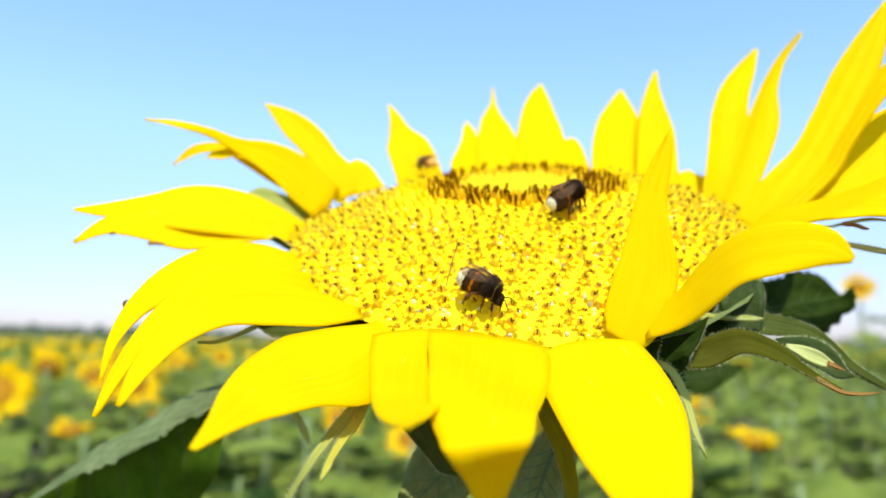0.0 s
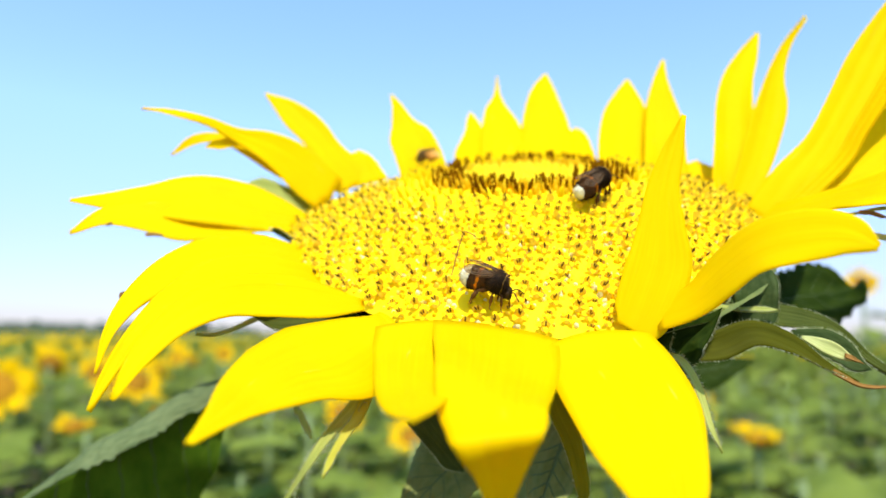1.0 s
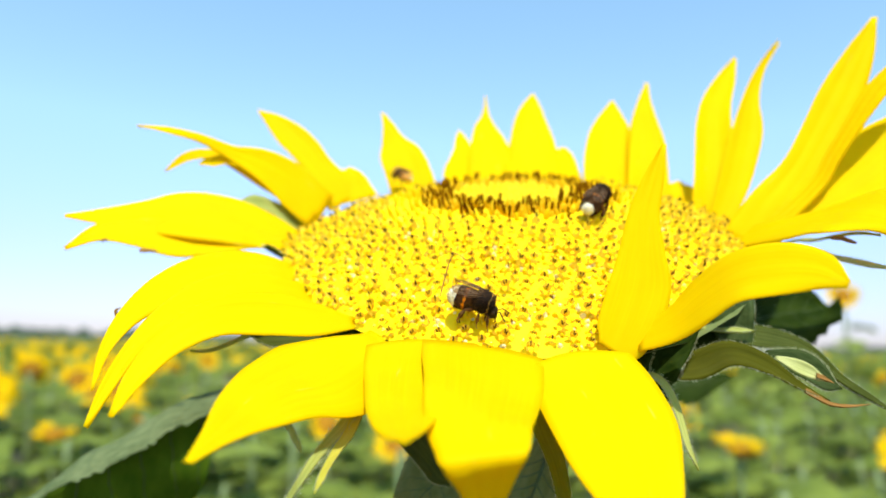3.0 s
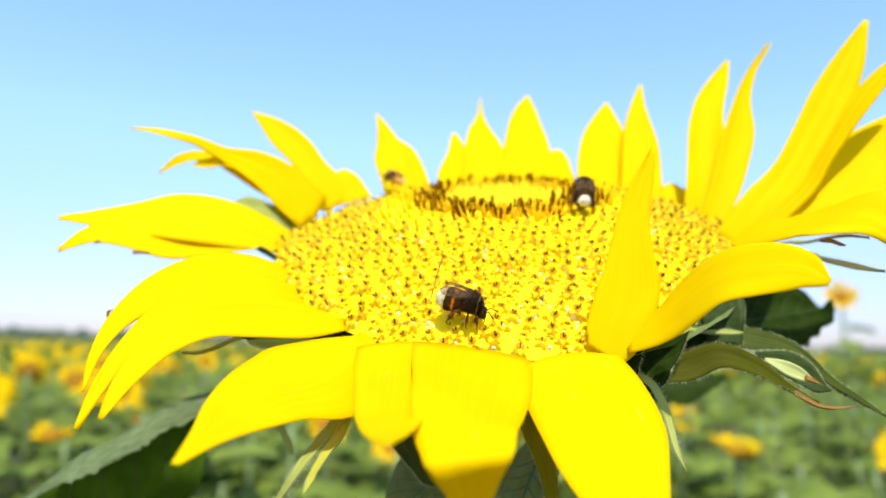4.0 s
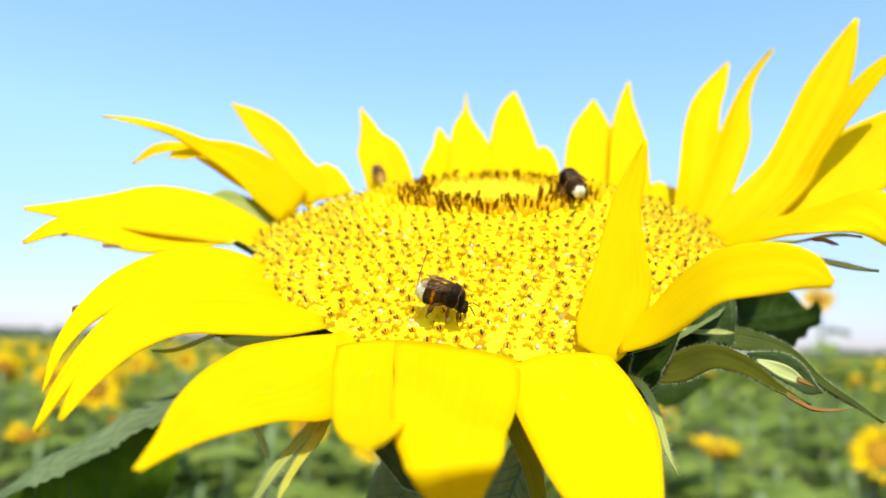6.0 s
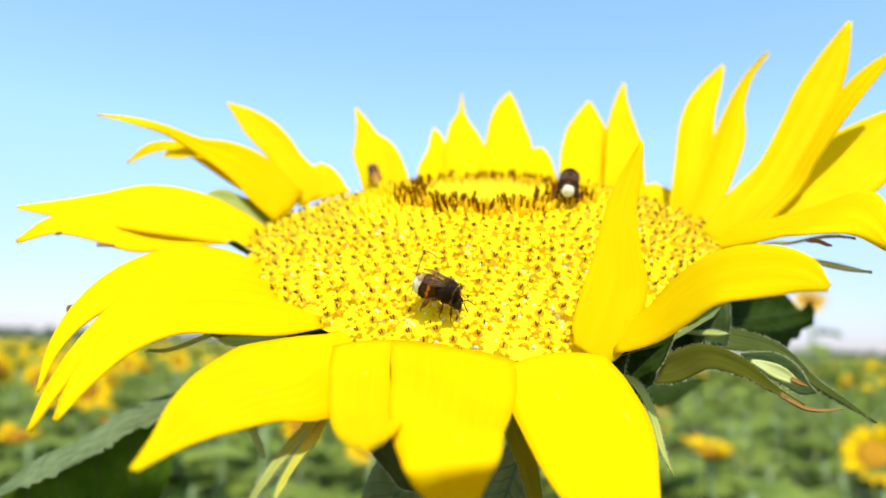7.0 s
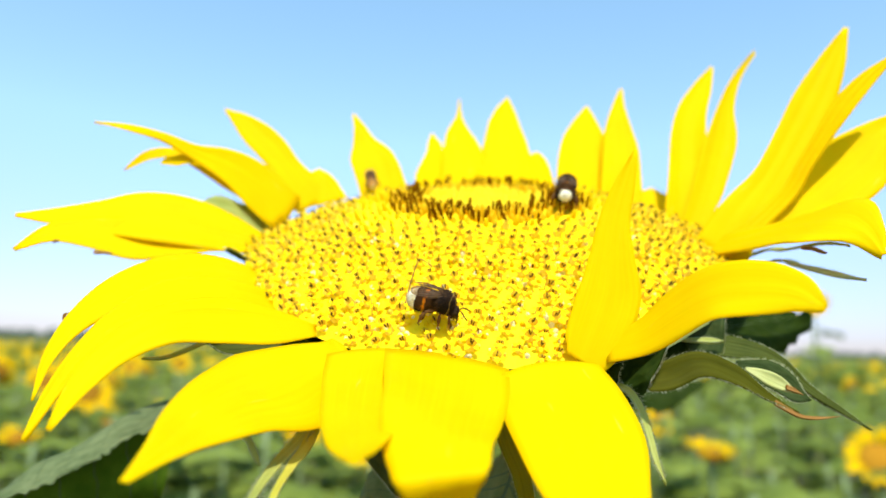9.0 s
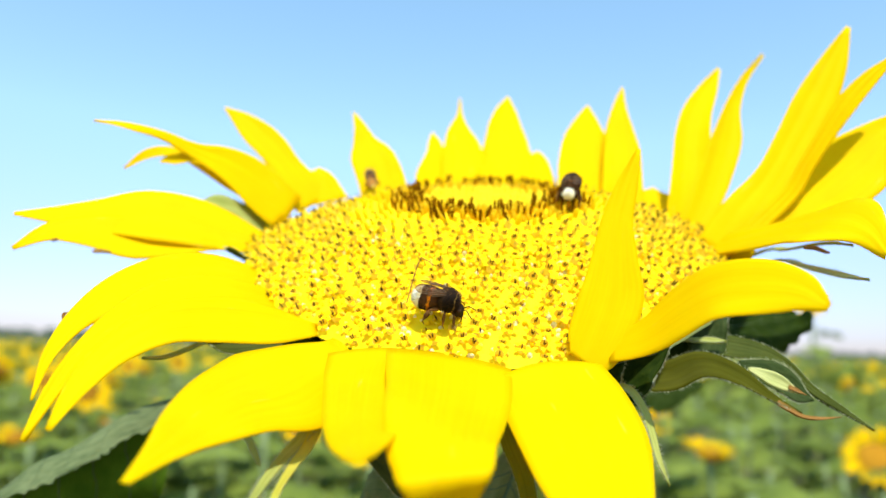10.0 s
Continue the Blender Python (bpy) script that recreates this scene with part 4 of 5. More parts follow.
# ---- bumblebees ----
def fur(centre, r, count, length, seed, m=None):
    """Short hairs standing out of an ellipsoid."""
    rnd = random.Random(seed)
    shapes = []
    while len(shapes) < count:
        d = Vector([rnd.gauss(0, 1) for _ in range(3)]).normalized()
        p = Vector((d.x * r[0], d.y * r[1], d.z * r[2])) * 0.97
        n = Vector((d.x / r[0], d.y / r[1], d.z / r[2])).normalized()
        n = (n + 0.45 * Vector([rnd.uniform(-1, 1) for _ in range(3)]) + Vector((-0.35, 0, 0))).normalized()
        if m:
            p, n = m @ p, m @ n
        p = Vector(centre) + p
        s = n.orthogonal().normalized() * 0.00006
        c = n.cross(s).normalized() * 0.00006
        shapes.append(([p + s, p - s * 0.5 + c, p - s * 0.5 - c, p + n * length * rnd.uniform(0.5, 1.4)], [(0, 1, 3), (1, 2, 3), (2, 0, 3)]))
    return joined(shapes)


def bee_coat(dark=(0.022, 0.013, 0.006), tail=0.16):
    """Black fur with a yellow collar, a yellow band on the abdomen and a white tail, along the body."""
    m, n, l, p = material("bee_fur")
    tc = n.new("ShaderNodeTexCoord")
    sep = n.new("ShaderNodeSeparateXYZ")
    noi = n.new("ShaderNodeTexNoise")
    noi.inputs["Scale"].default_value = 900
    l.new(tc.outputs["Object"], noi.inputs["Vector"])
    l.new(tc.outputs["Object"], sep.inputs[0])
    a = n.new("ShaderNodeMath")
    a.operation = "MULTIPLY_ADD"
    a.inputs[1].default_value, a.inputs[2].default_value = 1 / 0.018, 0.465
    l.new(sep.outputs[0], a.inputs[0])
    b = n.new("ShaderNodeMath")
    b.operation = "MULTIPLY_ADD"
    b.inputs[1].default_value = 0.07
    l.new(noi.outputs[0], b.inputs[0])
    l.new(a.outputs[0], b.inputs[2])
    black, yellow, white = dark, (0.24, 0.105, 0.005), (0.84, 0.77, 0.44)
    brown = tuple(0.5 * q + w for q, w in zip(dark, (0.03, 0.017, 0.006)))
    r = ramp(n, [(0.0, white), (tail, black), (0.285, yellow), (0.335, black), (0.45, brown), (0.55, black), (0.7, (0.22, 0.15, 0.04)), (0.717, black)], "CONSTANT")
    l.new(b.outputs[0], r.inputs[0])
    # single hairs differ in tone, a few are worn to a golden brown
    geo = n.new("ShaderNodeNewGeometry")
    tone = ramp(n, [(0.0, (0.4, 0.4, 0.4)), (0.6, (1.0, 0.95, 0.9)), (0.84, (1.5, 1.4, 1.25)), (0.9, (3.2, 2.5, 1.6)), (1.0, (5.5, 4.0, 2.2))])
    l.new(geo.outputs["Random Per Island"], tone.inputs[0])
    mul = n.new("ShaderNodeMix")
    mul.data_type, mul.blend_type = "RGBA", "MULTIPLY"
    mul.inputs[0].default_value = 1.0
    mul.clamp_result = True
    l.new(r.outputs[0], mul.inputs[6])
    l.new(tone.outputs[0], mul.inputs[7])
    l.new(mul.outputs[2], p.inputs["Base Color"])
    p.inputs["Roughness"].default_value = 0.7
    p.inputs["Specular IOR Level"].default_value = 0.15
    return m


BEE = bee_coat()
BEE_DARK = bee_coat(tail=0.06)
BEE_BROWN = bee_coat((0.3, 0.2, 0.08), 0.012)
BEE_BLACK = mottled("bee_shell", (0.018, 0.01, 0.004), (0.05, 0.028, 0.011), 0.5, 1200, spec=0.12)
BEE_LEG = mottled("bee_leg", (0.05, 0.022, 0.006), (0.2, 0.09, 0.022), 0.6, 1200, spec=0.1)
BEE_FOOT = mottled("bee_foot", (0.16, 0.07, 0.015), (0.34, 0.17, 0.04), 0.6, 1200, spec=0.1)
WING_VEIN = mottled("wing_vein", (0.08, 0.045, 0.02), (0.16, 0.1, 0.05), 0.5, 1200, spec=0.15)


def wing_film():
    m, n, l, p = material("wing_film")
    p.inputs["Base Color"].default_value = (0.15, 0.09, 0.045, 1)
    p.inputs["Roughness"].default_value = 0.35
    p.inputs["Specular IOR Level"].default_value = 0.35
    noi = n.new("ShaderNodeTexVoronoi")
    noi.inputs["Scale"].default_value = 700
    bp = n.new("ShaderNodeBump")
    bp.inputs["Strength"].default_value, bp.inputs["Distance"].default_value = 0.5, 0.0002
    l.new(noi.outputs[0], bp.inputs["Height"])
    l.new(bp.outputs[0], p.inputs["Normal"])
    t = n.new("ShaderNodeBsdfTransparent")
    t.inputs[0].default_value = (0.88, 0.8, 0.68, 1)
    ms = n.new("ShaderNodeMixShader")
    ms.inputs[0].default_value = 0.78
    l.new(p.outputs[0], ms.inputs[1])
    l.new(t.outputs[0], ms.inputs[2])
    l.new(ms.outputs[0], n["Material Output"].inputs[0])
    return m


WING = wing_film()


def bumblebee(label, seed, coat=BEE):
    """A bumblebee at the world's origin, its head along x, its feet 6 mm under it."""
    mm = lambda *p: Vector(p) / 1000
    ob = thing("bumblebee", (0, 0, 0), label, "bee", "bumblebees on the flower")
    c, r = mm(1.6, 0, 0.7), mm(3.2, 3.1, 3.1)
    v, f = joined([ball(c, r, 12, 18), fur(c, r, 3600, 0.0009, seed)])
    part("thorax", v, f, coat, ob, "black furry thorax with a thin pale collar")
    # the abdomen hangs a little towards its tail, in rings that swell and pinch
    droop = Matrix.Rotation(radians(-13), 3, "Y")
    c, r = mm(-4.4, 0, -0.75), mm(4.7, 3.4, 3.4)
    bv, bf = ball((0, 0, 0), r, 22, 22)
    bv = [Vector((p.x, p.y * (1 + 0.03 * math.sin(p.x * 4200)), p.z * (1 + 0.03 * math.sin(p.x * 4200)) * (0.92 if p.z < 0 else 1.0))) for p in bv]
    bv = [c + droop @ p for p in bv]
    v, f = joined([(bv, bf), fur(c, r, 3200, 0.00065, seed + 1, droop)])
    part("abdomen", v, f, coat, ob, "furry abdomen with a yellow band and a white tail")
    c, r = mm(5.0, 0, -1.7), mm(1.35, 1.7, 1.75)
    v, f = joined([ball(c, r, 10, 14), ball(c + mm(0.9, 0, -1.2), mm(0.7, 0.9, 0.9), 8, 10), fur(c, r, 900, 0.0005, seed + 2)])
    hd = part("head", v, f, BEE_BLACK, ob, "small black head")
    for s in (1, -1):
        v, f = ball(mm(5.4, 1.3 * s, -1.5), mm(0.75, 0.45, 1.15), 8, 10)
        part("eye", v, f, BEE_BLACK, hd)
        v, f = tube([mm(6.1, 0.5 * s, -1.0), mm(7.1, 0.9 * s, -0.1), mm(7.4, 1.1 * s, -0.1), mm(8.6, 1.8 * s, -0.9), mm(9.5, 2.2 * s, -1.5)], [0.00016, 0.00015, 0.00017, 0.00018, 0.00014], 6)
        part("antenna", v, f, BEE_BLACK, hd)
    v, f = tube([mm(6.0, 0, -3.0), mm(6.4, 0, -4.4), mm(6.2, 0, -5.4)], [0.0003, 0.0002, 0.0001], 6)
    part("proboscis", v, f, BEE_LEG, hd)
    for s in (1, -1):
        for k, (fx, kx, tx) in enumerate(((3.2, 4.4, 5.2), (1.6, 1.8, 2.0), (0.2, -2.4, -3.8))):
            out = (2.6, 3.3, 4.0)[k]
            w = (0.36, 0.42, 0.6)[k] * 1e-3
            hip, knee = mm(fx, 1.5 * s, -1.7), mm(kx, out * 0.9 * s, -1.9)
            shin, foot = mm((kx + tx) / 2, out * s, -4.1), mm(tx, (out + 0.2) * s, -6.1)
            v, f = tube([hip, hip.lerp(knee, 0.5), knee, knee.lerp(shin, 0.25), shin, shin.lerp(foot, 0.35)], [w * 0.8, w * 1.15, w * 0.6, w * 1.0, w * 1.25, w * 0.7], 8)
            lg = part("leg", v, f, BEE_LEG, ob)
            ankle = shin.lerp(foot, 0.3)
            v, f = tube([ankle, ankle.lerp(foot, 0.45), ankle.lerp(foot, 0.5), foot, foot + mm(0.7, 0.5 * s, -0.3)], [w * 0.7, w * 0.75, w * 0.45, w * 0.4, 0.00012], 7)
            part("foot", v, f, BEE_FOOT, lg)
    for s in (1, -1):
        for name, reach, wide, rz, z in (("wing", 9.2, 1.6, 6, 3.6), ("hind_wing", 6.2, 1.2, 14, 3.3)):
            nu, nv = 14, 8
            verts, faces = [], []
            turn = Matrix.Rotation(radians(180 - s * rz), 3, "Z") @ Matrix.Rotation(radians(3), 3, "Y") @ Matrix.Rotation(radians(20 * s), 3, "X")
            for layer in (0.02, -0.02):
                for i in range(nu + 1):
                    u = i / nu
                    w = wide * (0.16 + 0.84 * math.sin(math.pi * min(u * 0.62 + 0.06, 1)) ** 1.3) * (1 if u < 0.85 else 1 - ((u - 0.85) / 0.15) ** 2 * 0.8)
                    for j in range(nv + 1):
                        q = 2 * j / nv - 1
                        verts.append(mm(1.2, 1.2 * s, z) + turn @ mm(reach * u, w * q, layer + 0.12 * math.sin(q * 6 + u * 3) - 0.45 * u * u))
            h = (nu + 1) * (nv + 1)
            for i in range(nu):
                for j in range(nv):
                    a = i * (nv + 1) + j
                    faces += [(a, a + 1, a + nv + 2, a + nv + 1), (a + h, a + h + nv + 1, a + h + nv + 2, a + h + 1)]
            film = part(name, verts, faces, WING, ob, "clear brownish wing")
            # the leading edge and the veins that fan out from the root
            lines = [[verts[i * (nv + 1) + j0 + round((j1 - j0) * i / nu)] for i in range(0, last + 1)] for j0, j1, last in ((0, 0, nu), (nv, nv, nu - 2), (4, 2, nu - 3), (4, 4, nu - 4), (4, 7, nu - 3))]
            lines += [[verts[i * (nv + 1) + j] for j in range(2, 7)] for i in (6, 9)]
            v, f = joined([tube(ln, [0.00009 if n_ == 0 else 0.00006] * len(ln), 5) for n_, ln in enumerate(lines)])
            part("wing_vein", v, f, WING_VEIN, film)
    ob.scale = (0.92,) * 3
    return ob


bee_front = bumblebee("black and yellow bumblebee with a white tail on the disc", 50)
bee_rim = bumblebee("dark bumblebee with a white tail beside the disc's brown hollow", 60, BEE_DARK)
bee_back = bumblebee("brownish bumblebee half hidden behind the crest of the disc", 70, BEE_BROWN)
bee_back.scale = (0.68,) * 3

# ---- small things ----
v, f = tube([on_head(-30, -68.7, 2), on_head(-29.5, -66.9, 8.2), on_head(-27.7, -64.5, 14), on_head(-26.2, -62.9, 17.9), on_head(-25.4, -62.4, 19.3), on_head(-24.4, -62.5, 18.8), on_head(-23.0, -62.7, 18.0), on_head(-22.0, -62.9, 17.0)], [0.00018, 0.0002, 0.0002, 0.00018, 0.00018, 0.00016, 0.00014, 0.00008], 6)
strand = thing("dry_strand", on_head(-30, -68.7, 2), "thin brown dry strand standing on the disc", "plant fibre")
part("fibre", v, f, BEE_FOOT, strand)


# ---- the florets of the disc ----
def floret_shape(tall, open_, dark, seed):
    """A tube with five lobes and the anther tube standing out of it, along z."""
    rnd = random.Random(seed)
    body, tip = [], []
    throat = tube([(0, 0, -0.001), (0, 0, tall * 0.5), (0, 0, tall)], [0.0007, 0.0011, 0.00125], 7, False)
    for k in range(5):
        a = 2 * math.pi * k / 5 + rnd.uniform(-0.2, 0.2)
        c, s = math.cos(a), math.sin(a)
        r1, r2, w = 0.00115, 0.00115 + open_, 0.0006
        z1, z2 = tall, tall - 0.0001 - open_ * 0.12
        mid = (r1 + r2) / 2
        body.append(([Vector((c * r1 - s * w, s * r1 + c * w, z1)), Vector((c * r1 + s * w, s * r1 - c * w, z1)), Vector((c * mid + s * w, s * mid - c * w, (z1 + z2) / 2 + 0.00022)), Vector((c * mid - s * w, s * mid + c * w, (z1 + z2) / 2 + 0.00022)), Vector((c * r2, s * r2, z2))],
                     [(0, 1, 2, 3), (3, 2, 4)]))
    for s in (-1, 1):
        x = 0.00032 * s
        tip.append(tube([(x * 0.7, 0, tall - 0.0003), (x, 0, tall + dark * 0.6), (x * 1.6, 0.0001 * s, tall + dark)], [0.00016, 0.0002, 0.00012], 5))
    return throat, joined(body), joined(tip)


def bud_shape(tall, r):
    return tube([(0, 0, -0.001), (0, 0, tall * 0.6), (0, 0, tall), (0, 0, tall + r * 0.7)], [r * 0.8, r, r * 0.75, r * 0.15], 7)


def florets():
    rnd = random.Random(3)
    golden = math.pi * (3 - math.sqrt(5))
    kinds = []
    for k in range(4):
        kinds.append(floret_shape(0.0036 + 0.0004 * k, 0.0010 + 0.00015 * k, 0.0010 + 0.0003 * (k % 2), 20 + k))
    near_mesh = []
    for throat, lobes, tips in kinds:
        v, f = joined([throat, lobes, tips])
        me = mesh_of("floret", v, f, FLORET)
        me.materials.append(ANTHER)
        me.materials.append(FLORET_PALE)
        me.polygons.foreach_set("material_index", [2] * len(throat[1]) + [0] * len(lobes[1]) + [1] * len(tips[1]))
        near_mesh.append(me)
    rest = {"yellow": [], "throat": [], "dark": [], "brown": [], "pale": [], "gold": [], "ring": [], "glint": []}
    o = origin_of(disc)
    spots = []
    c = 0.00252
    power = 0.70  # the florets crowd towards the middle
    total = int(2 * power * (DISC_R / c) ** 2)
    for n in range(2, total):
        r = DISC_R * (n / total) ** power
        a = n * golden + rnd.uniform(-0.02, 0.02)
        x, y = r * math.cos(a), r * math.sin(a)
        if r < rim_radius(x, y) - (0.0026 if y < -0.03 else 0.0015):
            spots.append((x, y, r))
    open_ones = sorted((s for s in spots if s[2] > 0.04), key=lambda s: s[1])
    single = set(open_ones[:290])
    for x, y, r in spots:
        n = dome_normal(x, y)
        n = (n + 0.16 * Vector([rnd.uniform(-1, 1) for _ in range(3)])).normalized()
        p = on_head(1000 * x, 1000 * y, 1000 * dome(r, y) - 0.5)
        m = Matrix.Translation(p) @ n.to_track_quat("Z", "Y").to_matrix().to_4x4() @ Matrix.Rotation(rnd.uniform(0, 6.28), 4, "Z") @ Matrix.Scale(rnd.uniform(0.85, 1.15) * (1.0 if r > 0.055 or r < 0.039 else 0.86), 4)
        k = rnd.randrange(4)
        if r > 0.05:
            # blunt pale scales fill the room between the florets
            for _ in range(3):
                w, d = rnd.uniform(0, 6.28), rnd.uniform(0.0017, 0.0028)
                sx, sy = x + d * math.cos(w), y + d * math.sin(w)
                sr = math.hypot(sx, sy)
                if sr < rim_radius(sx, sy) - 0.0022:
                    sn = (dome_normal(sx, sy) + 0.3 * Vector([rnd.uniform(-1, 1) for _ in range(3)])).normalized()
                    sm = Matrix.Translation(on_head(1000 * sx, 1000 * sy, 1000 * dome(sr, sy) - 0.5)) @ sn.to_track_quat("Z", "Y").to_matrix().to_4x4()
                    g = bud_shape(rnd.uniform(0.0025, 0.0034), rnd.uniform(0.0006, 0.00095))
                    # towards the front, patches of cream scales stand in for whitish glints
                    glinting = sy < -0.032 and noise.noise(Vector((sx * 260, sy * 160, 4.0))) > 0.2 - 0.35 * ease((-sy - 0.05) / 0.03)
                    rest["glint" if glinting and rnd.random() < 0.6 else "throat" if rnd.random() < 0.45 else "gold"].append(([sm @ q for q in g[0]], g[1]))
        far = y > 0.009
        edge = 0.0345 if far else 0.0345 + 0.004 * ease((-y - 0.004) / 0.016)
        if (x, y, r) in single:
            ob = new("floret", near_mesh[k])
            ob.parent = disc
            ob.matrix_basis = Matrix.Translation(-o) @ m
        elif r > edge and r < 0.052 and rnd.random() < 1.3 - (r - 0.034) / 0.018:
            # florets about to open: tall buds, some with a dark tip
            g = bud_shape(0.0036 + rnd.uniform(0, 0.0014), 0.0009)
            rest["gold"].append(([m @ q for q in g[0]], g[1]))
            if rnd.random() < 0.45:
                t = tube([(0.0003, 0, 0.0035), (0.0004, 0, 0.0054)], [0.0003, 0.00022], 5)
                rest["dark"].append(([m @ q for q in t[0]], t[1]))
        elif r > edge:
            throat, (bv, bf), (tv, tf) = kinds[k]
            rest["throat"].append(([m @ q for q in throat[0]], throat[1]))
            rest["yellow"].append(([m @ q for q in bv], bf))
            rest["dark"].append(([m @ q for q in tv], tf))
        elif r > 0.0225:
            # closed florets, then the brown anthers round the hollow
            g = bud_shape(0.0024 + rnd.uniform(0, 0.0011), 0.0009)
            rest["ring"].append(([m @ q for q in g[0]], g[1]))
            if (0.0262 < r < 0.0312) if far else (r > 0.0235 and rnd.random() < 0.88 - 42 * max(0, r - 0.028)):
                tl = rnd.uniform(0.0045, 0.0049) if far else rnd.uniform(0.0038, 0.0058)
                for dx, dy in ((0.0006, 0.0), (-0.0009, 0.0008))[: 2 if far else rnd.choice((1, 2, 2))]:
                    tk = tl * rnd.uniform(0.85, 1.05)
                    t = tube([(dx, dy, 0.002), (dx * 1.2, dy, tk), (dx * 1.4, dy, tk + 0.0005)], [0.0004, 0.00046, 0.0002], 6)
                    rest["brown"].append(([m @ q for q in t[0]], t[1]))
        else:
            g = bud_shape(0.0022, 0.0014)
            rest["pale"].append(([m @ q for q in g[0]], g[1]))
    for key, name, mat in (("yellow", "floret_carpet", FLORET), ("throat", "floret_throat", FLORET_PALE), ("dark", "anther_carpet", ANTHER), ("gold", "bud_carpet", FLORET), ("ring", "bud_ring", GOLD), ("glint", "chaff_carpet", GLINT_SCALE), ("brown", "anther_ring", BROWN), ("pale", "bud_cushion", FLORET_BUD)):
        v, f = joined(rest[key])
        tagged(part(name, v, f, mat, disc, smooth=(key != "dark")), kind="stuff")


florets()


# ---- what moves ----
def perched(x, y, heading, up, nose=0.0, roll=0.0):
    """A bee's pose on the dome, in the head's millimetres, its heading in degrees from across,
    up: millimetres over the disc, nose: degrees by which its head dips, roll: by which it leans to its right."""
    n = dome_normal(x / 1000, y / 1000)
    a = radians(heading)
    fwd = HEAD @ Vector((math.cos(a), math.sin(a), 0))
    fwd = (fwd - n * fwd.dot(n)).normalized()
    left = n.cross(fwd)
    at = on_head(x, y, 1000 * dome(math.hypot(x, y) / 1000, y / 1000)) + n * up / 1000
    return Matrix.Translation(at) @ Matrix((fwd, left, n)).transposed().to_4x4() @ Matrix.Rotation(radians(nose), 4, "Y") @ Matrix.Rotation(radians(roll), 4, "X")


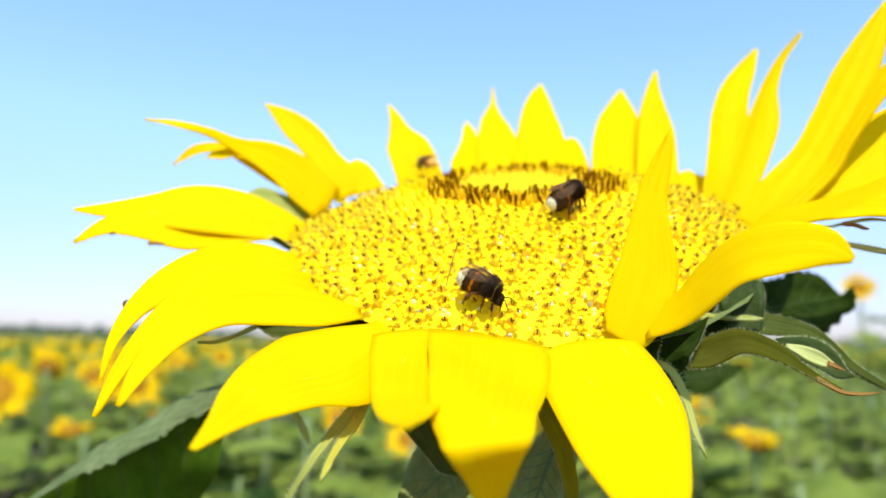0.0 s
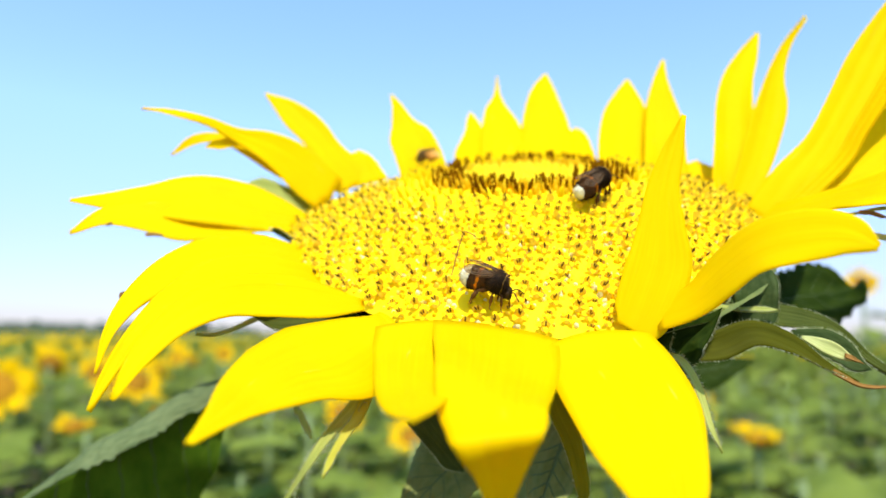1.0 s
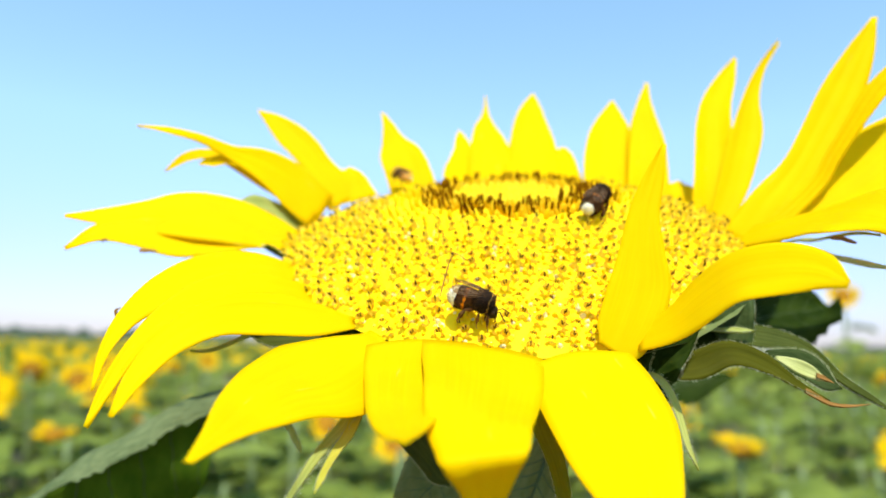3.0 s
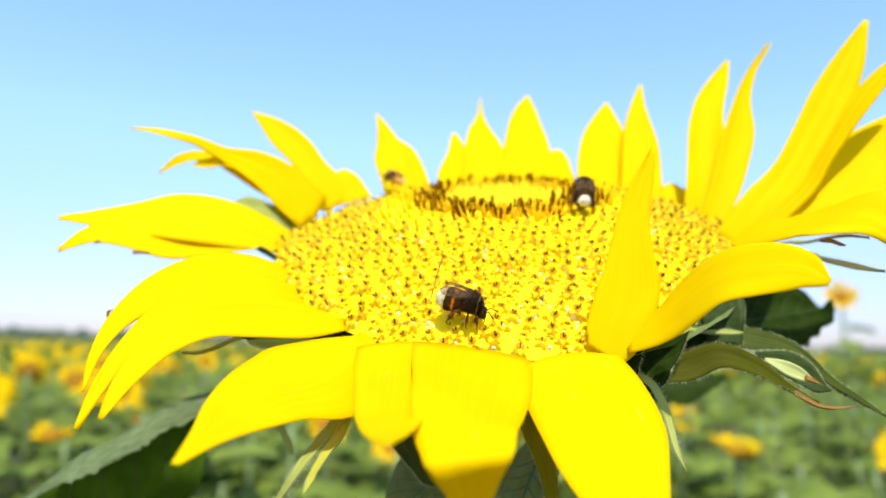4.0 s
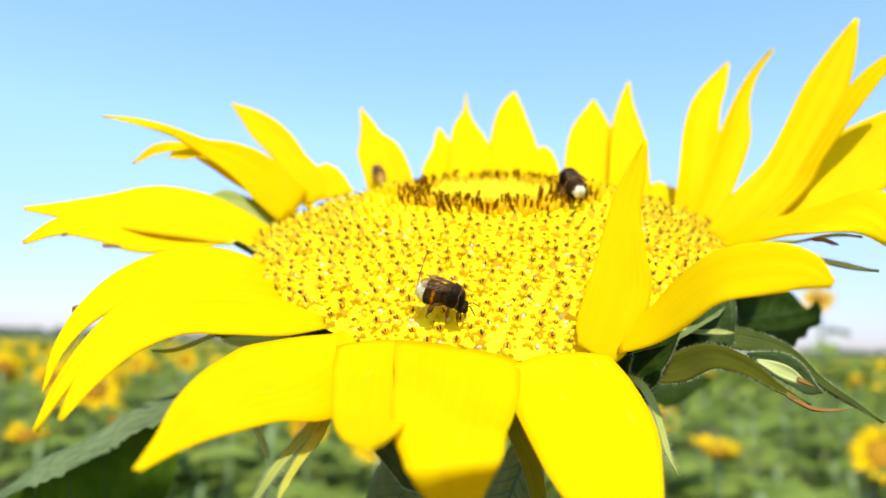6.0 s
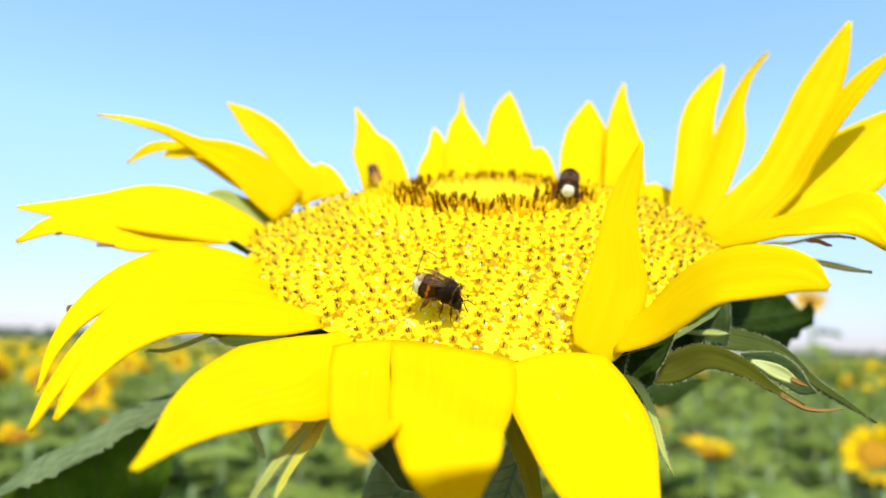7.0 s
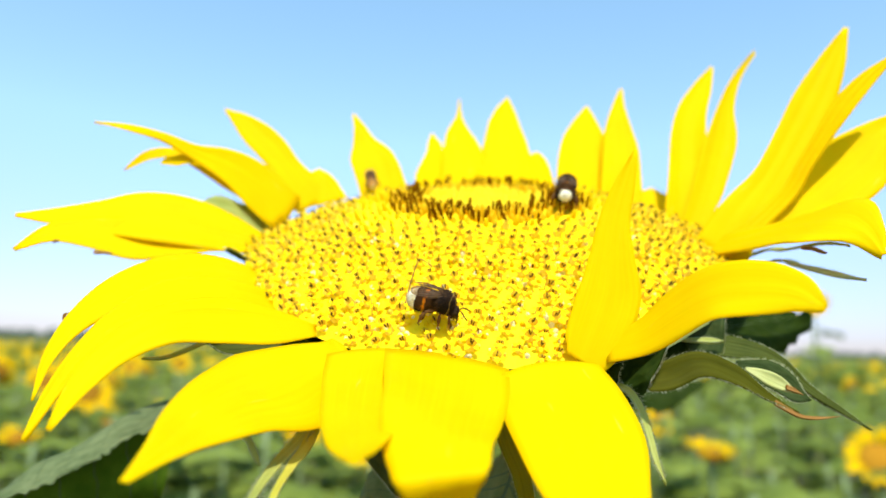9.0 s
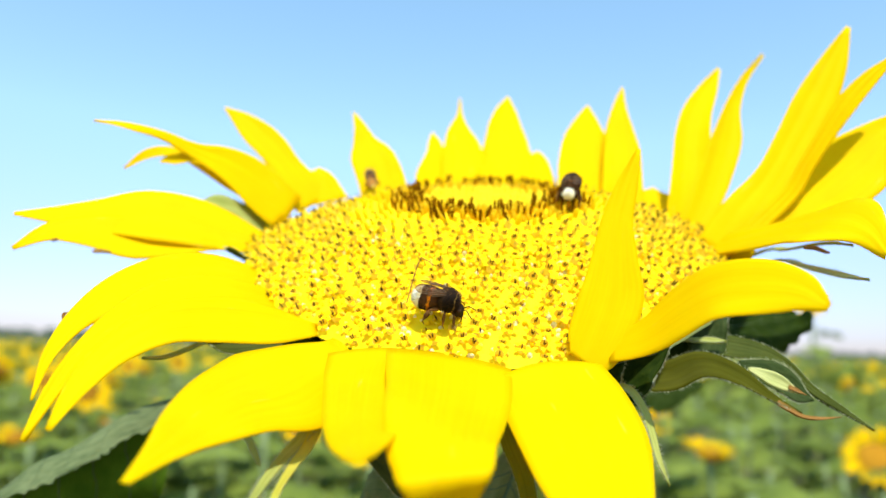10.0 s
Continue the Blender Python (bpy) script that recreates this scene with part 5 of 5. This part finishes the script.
def motions():
    front = [(0, -20.9, -74.0, -43), (0.5, -21.4, -74.8, -40), (1, -21.3, -75.4, -32), (1.5, -21.2, -75.2, -34), (2, -21.5, -74.6, -40), (2.5, -21.4, -75.1, -36), (4, -21.8, -74.6, -28), (4.5, -21.9, -74.4, -31), (5, -22.2, -74.5, -31),
             (5.5, -22.5, -74.2, -28), (7, -22.9, -72.0, -36), (7.5, -22.5, -73.0, -29), (8, -22.6, -73.0, -28), (8.5, -22.6, -72.4, -28), (9, -22.6, -72.8, -26), (10, -21.9, -72.6, -26)]
    walk(bee_front, [(t, perched(x + 2.8, y + 3.2, a, 9.4, 8, -20)) for t, x, y, a in front])
    side = [(0, 8.7, -40.9, 34), (0.5, 11.2, -42.4, 35), (1, 13.7, -40.3, 39), (1.5, 14.9, -40.4, 39), (2, 18.6, -36.5, 46), (2.5, 20.3, -36.4, 51), (4, 20.9, -28.1, 80), (4.5, 22.3, -25.6, 105), (5, 22.0, -24.5, 107),
            (5.5, 21.2, -24.2, 109), (7, 22.7, -22.9, 74), (7.5, 22.3, -23.0, 75), (8, 22.5, -23.3, 78), (8.5, 22.0, -23.5, 74), (9, 24.2, -20.0, 74), (10, 25.4, -19.0, 70)]
    walk(bee_rim, [(t, perched(x, y, a, 8.4, -4)) for t, x, y, a in side])
    rear = [(0, -34.1, 56, 150, 13.2, 0), (0.5, -34.6, 56, 155, 12.2, 0), (1, -35.5, 56, 165, 12.2, 0), (1.5, -35, 55.8, 175, 12.8, -5), (2, -40, 54, 165, 13.4, -10), (2.5, -41.1, 53, 150, 13.3, -20), (4, -42.3, 53, 150, 12.8, -25), (4.5, -41.5, 53, 140, 12.4, -30),
            (5, -41, 53, 120, 12.3, -30), (5.5, -41.6, 53, 110, 12.3, -35), (7, -41.5, 53, 100, 12.8, -40), (8, -41.3, 53, 95, 12.8, -40), (9, -41.5, 53, 95, 12.8, -40), (10, -41.8, 53.2, 95, 12.8, -40)]
    # the petal at the front sinks and sways a little on its base: seconds, turn about x, y, z in degrees
    sway = [(0, -0.00, 0.00, 0.00), (0.5, 0.09, 0.07, 0.01), (1, 0.27, 0.27, 0.22), (1.5, 0.60, 0.58, 0.43), (2, 1.19, 1.18, 0.93), (2.5, 1.67, 1.65, 1.30), (4, 0.85, 0.67, 0.12), (4.5, 0.46, 0.27, -0.22), (5, 0.62, 0.57, 0.36), (5.5, 0.90, 1.03, 1.15), (7, 1.73, 1.78, 1.56), (7.5, 1.96, 2.01, 1.75), (8, 2.48, 2.52, 2.12), (8.5, 2.95, 2.98, 2.46), (9, 3.37, 3.41, 2.84), (9.5, 3.38, 3.26, 2.38), (10, 3.36, 3.12, 1.99)]
    walk(front_petal, [(t, Matrix.Translation(front_petal_base) @ Matrix.Rotation(radians(Vector(w).length), 4, Vector(w) if any(w) else Vector((1, 0, 0)))) for t, *w in sway])
    # the two upright petals at the back rock sideways in the wind: seconds, degrees of each
    rock = [(0, 0.0, 0.0), (0.5, -0.2, 0.7), (1, -2.8, -1.8), (1.5, -3.2, -2.9), (2, -2.6, -1.6), (2.5, -3.4, -2.5), (4, -3.8, -3.9), (4.5, -1.8, -2.5), (5, -1.2, -1.8), (5.5, -0.4, -0.4), (7, 0.2, 0.7), (7.5, -0.2, 0.2), (8, -0.6, -0.2), (8.5, -0.8, -0.2), (9, -2.6, -2.5), (9.5, -2.2, -2.1), (10, -0.8, -0.5)]
    walk(tall_petal, [(t, Matrix.Translation(tall_petal_base) @ Matrix.Rotation(radians(a), 4, "Y")) for t, a, b in rock])
    walk(hooked_petal, [(t, Matrix.Translation(hooked_petal_base) @ Matrix.Rotation(radians(b), 4, "Y")) for t, a, b in rock])
    walk(bee_back, [(t, perched(x, y, a, up - 1.2, nose)) for t, x, y, a, up, nose in rear])


motions()
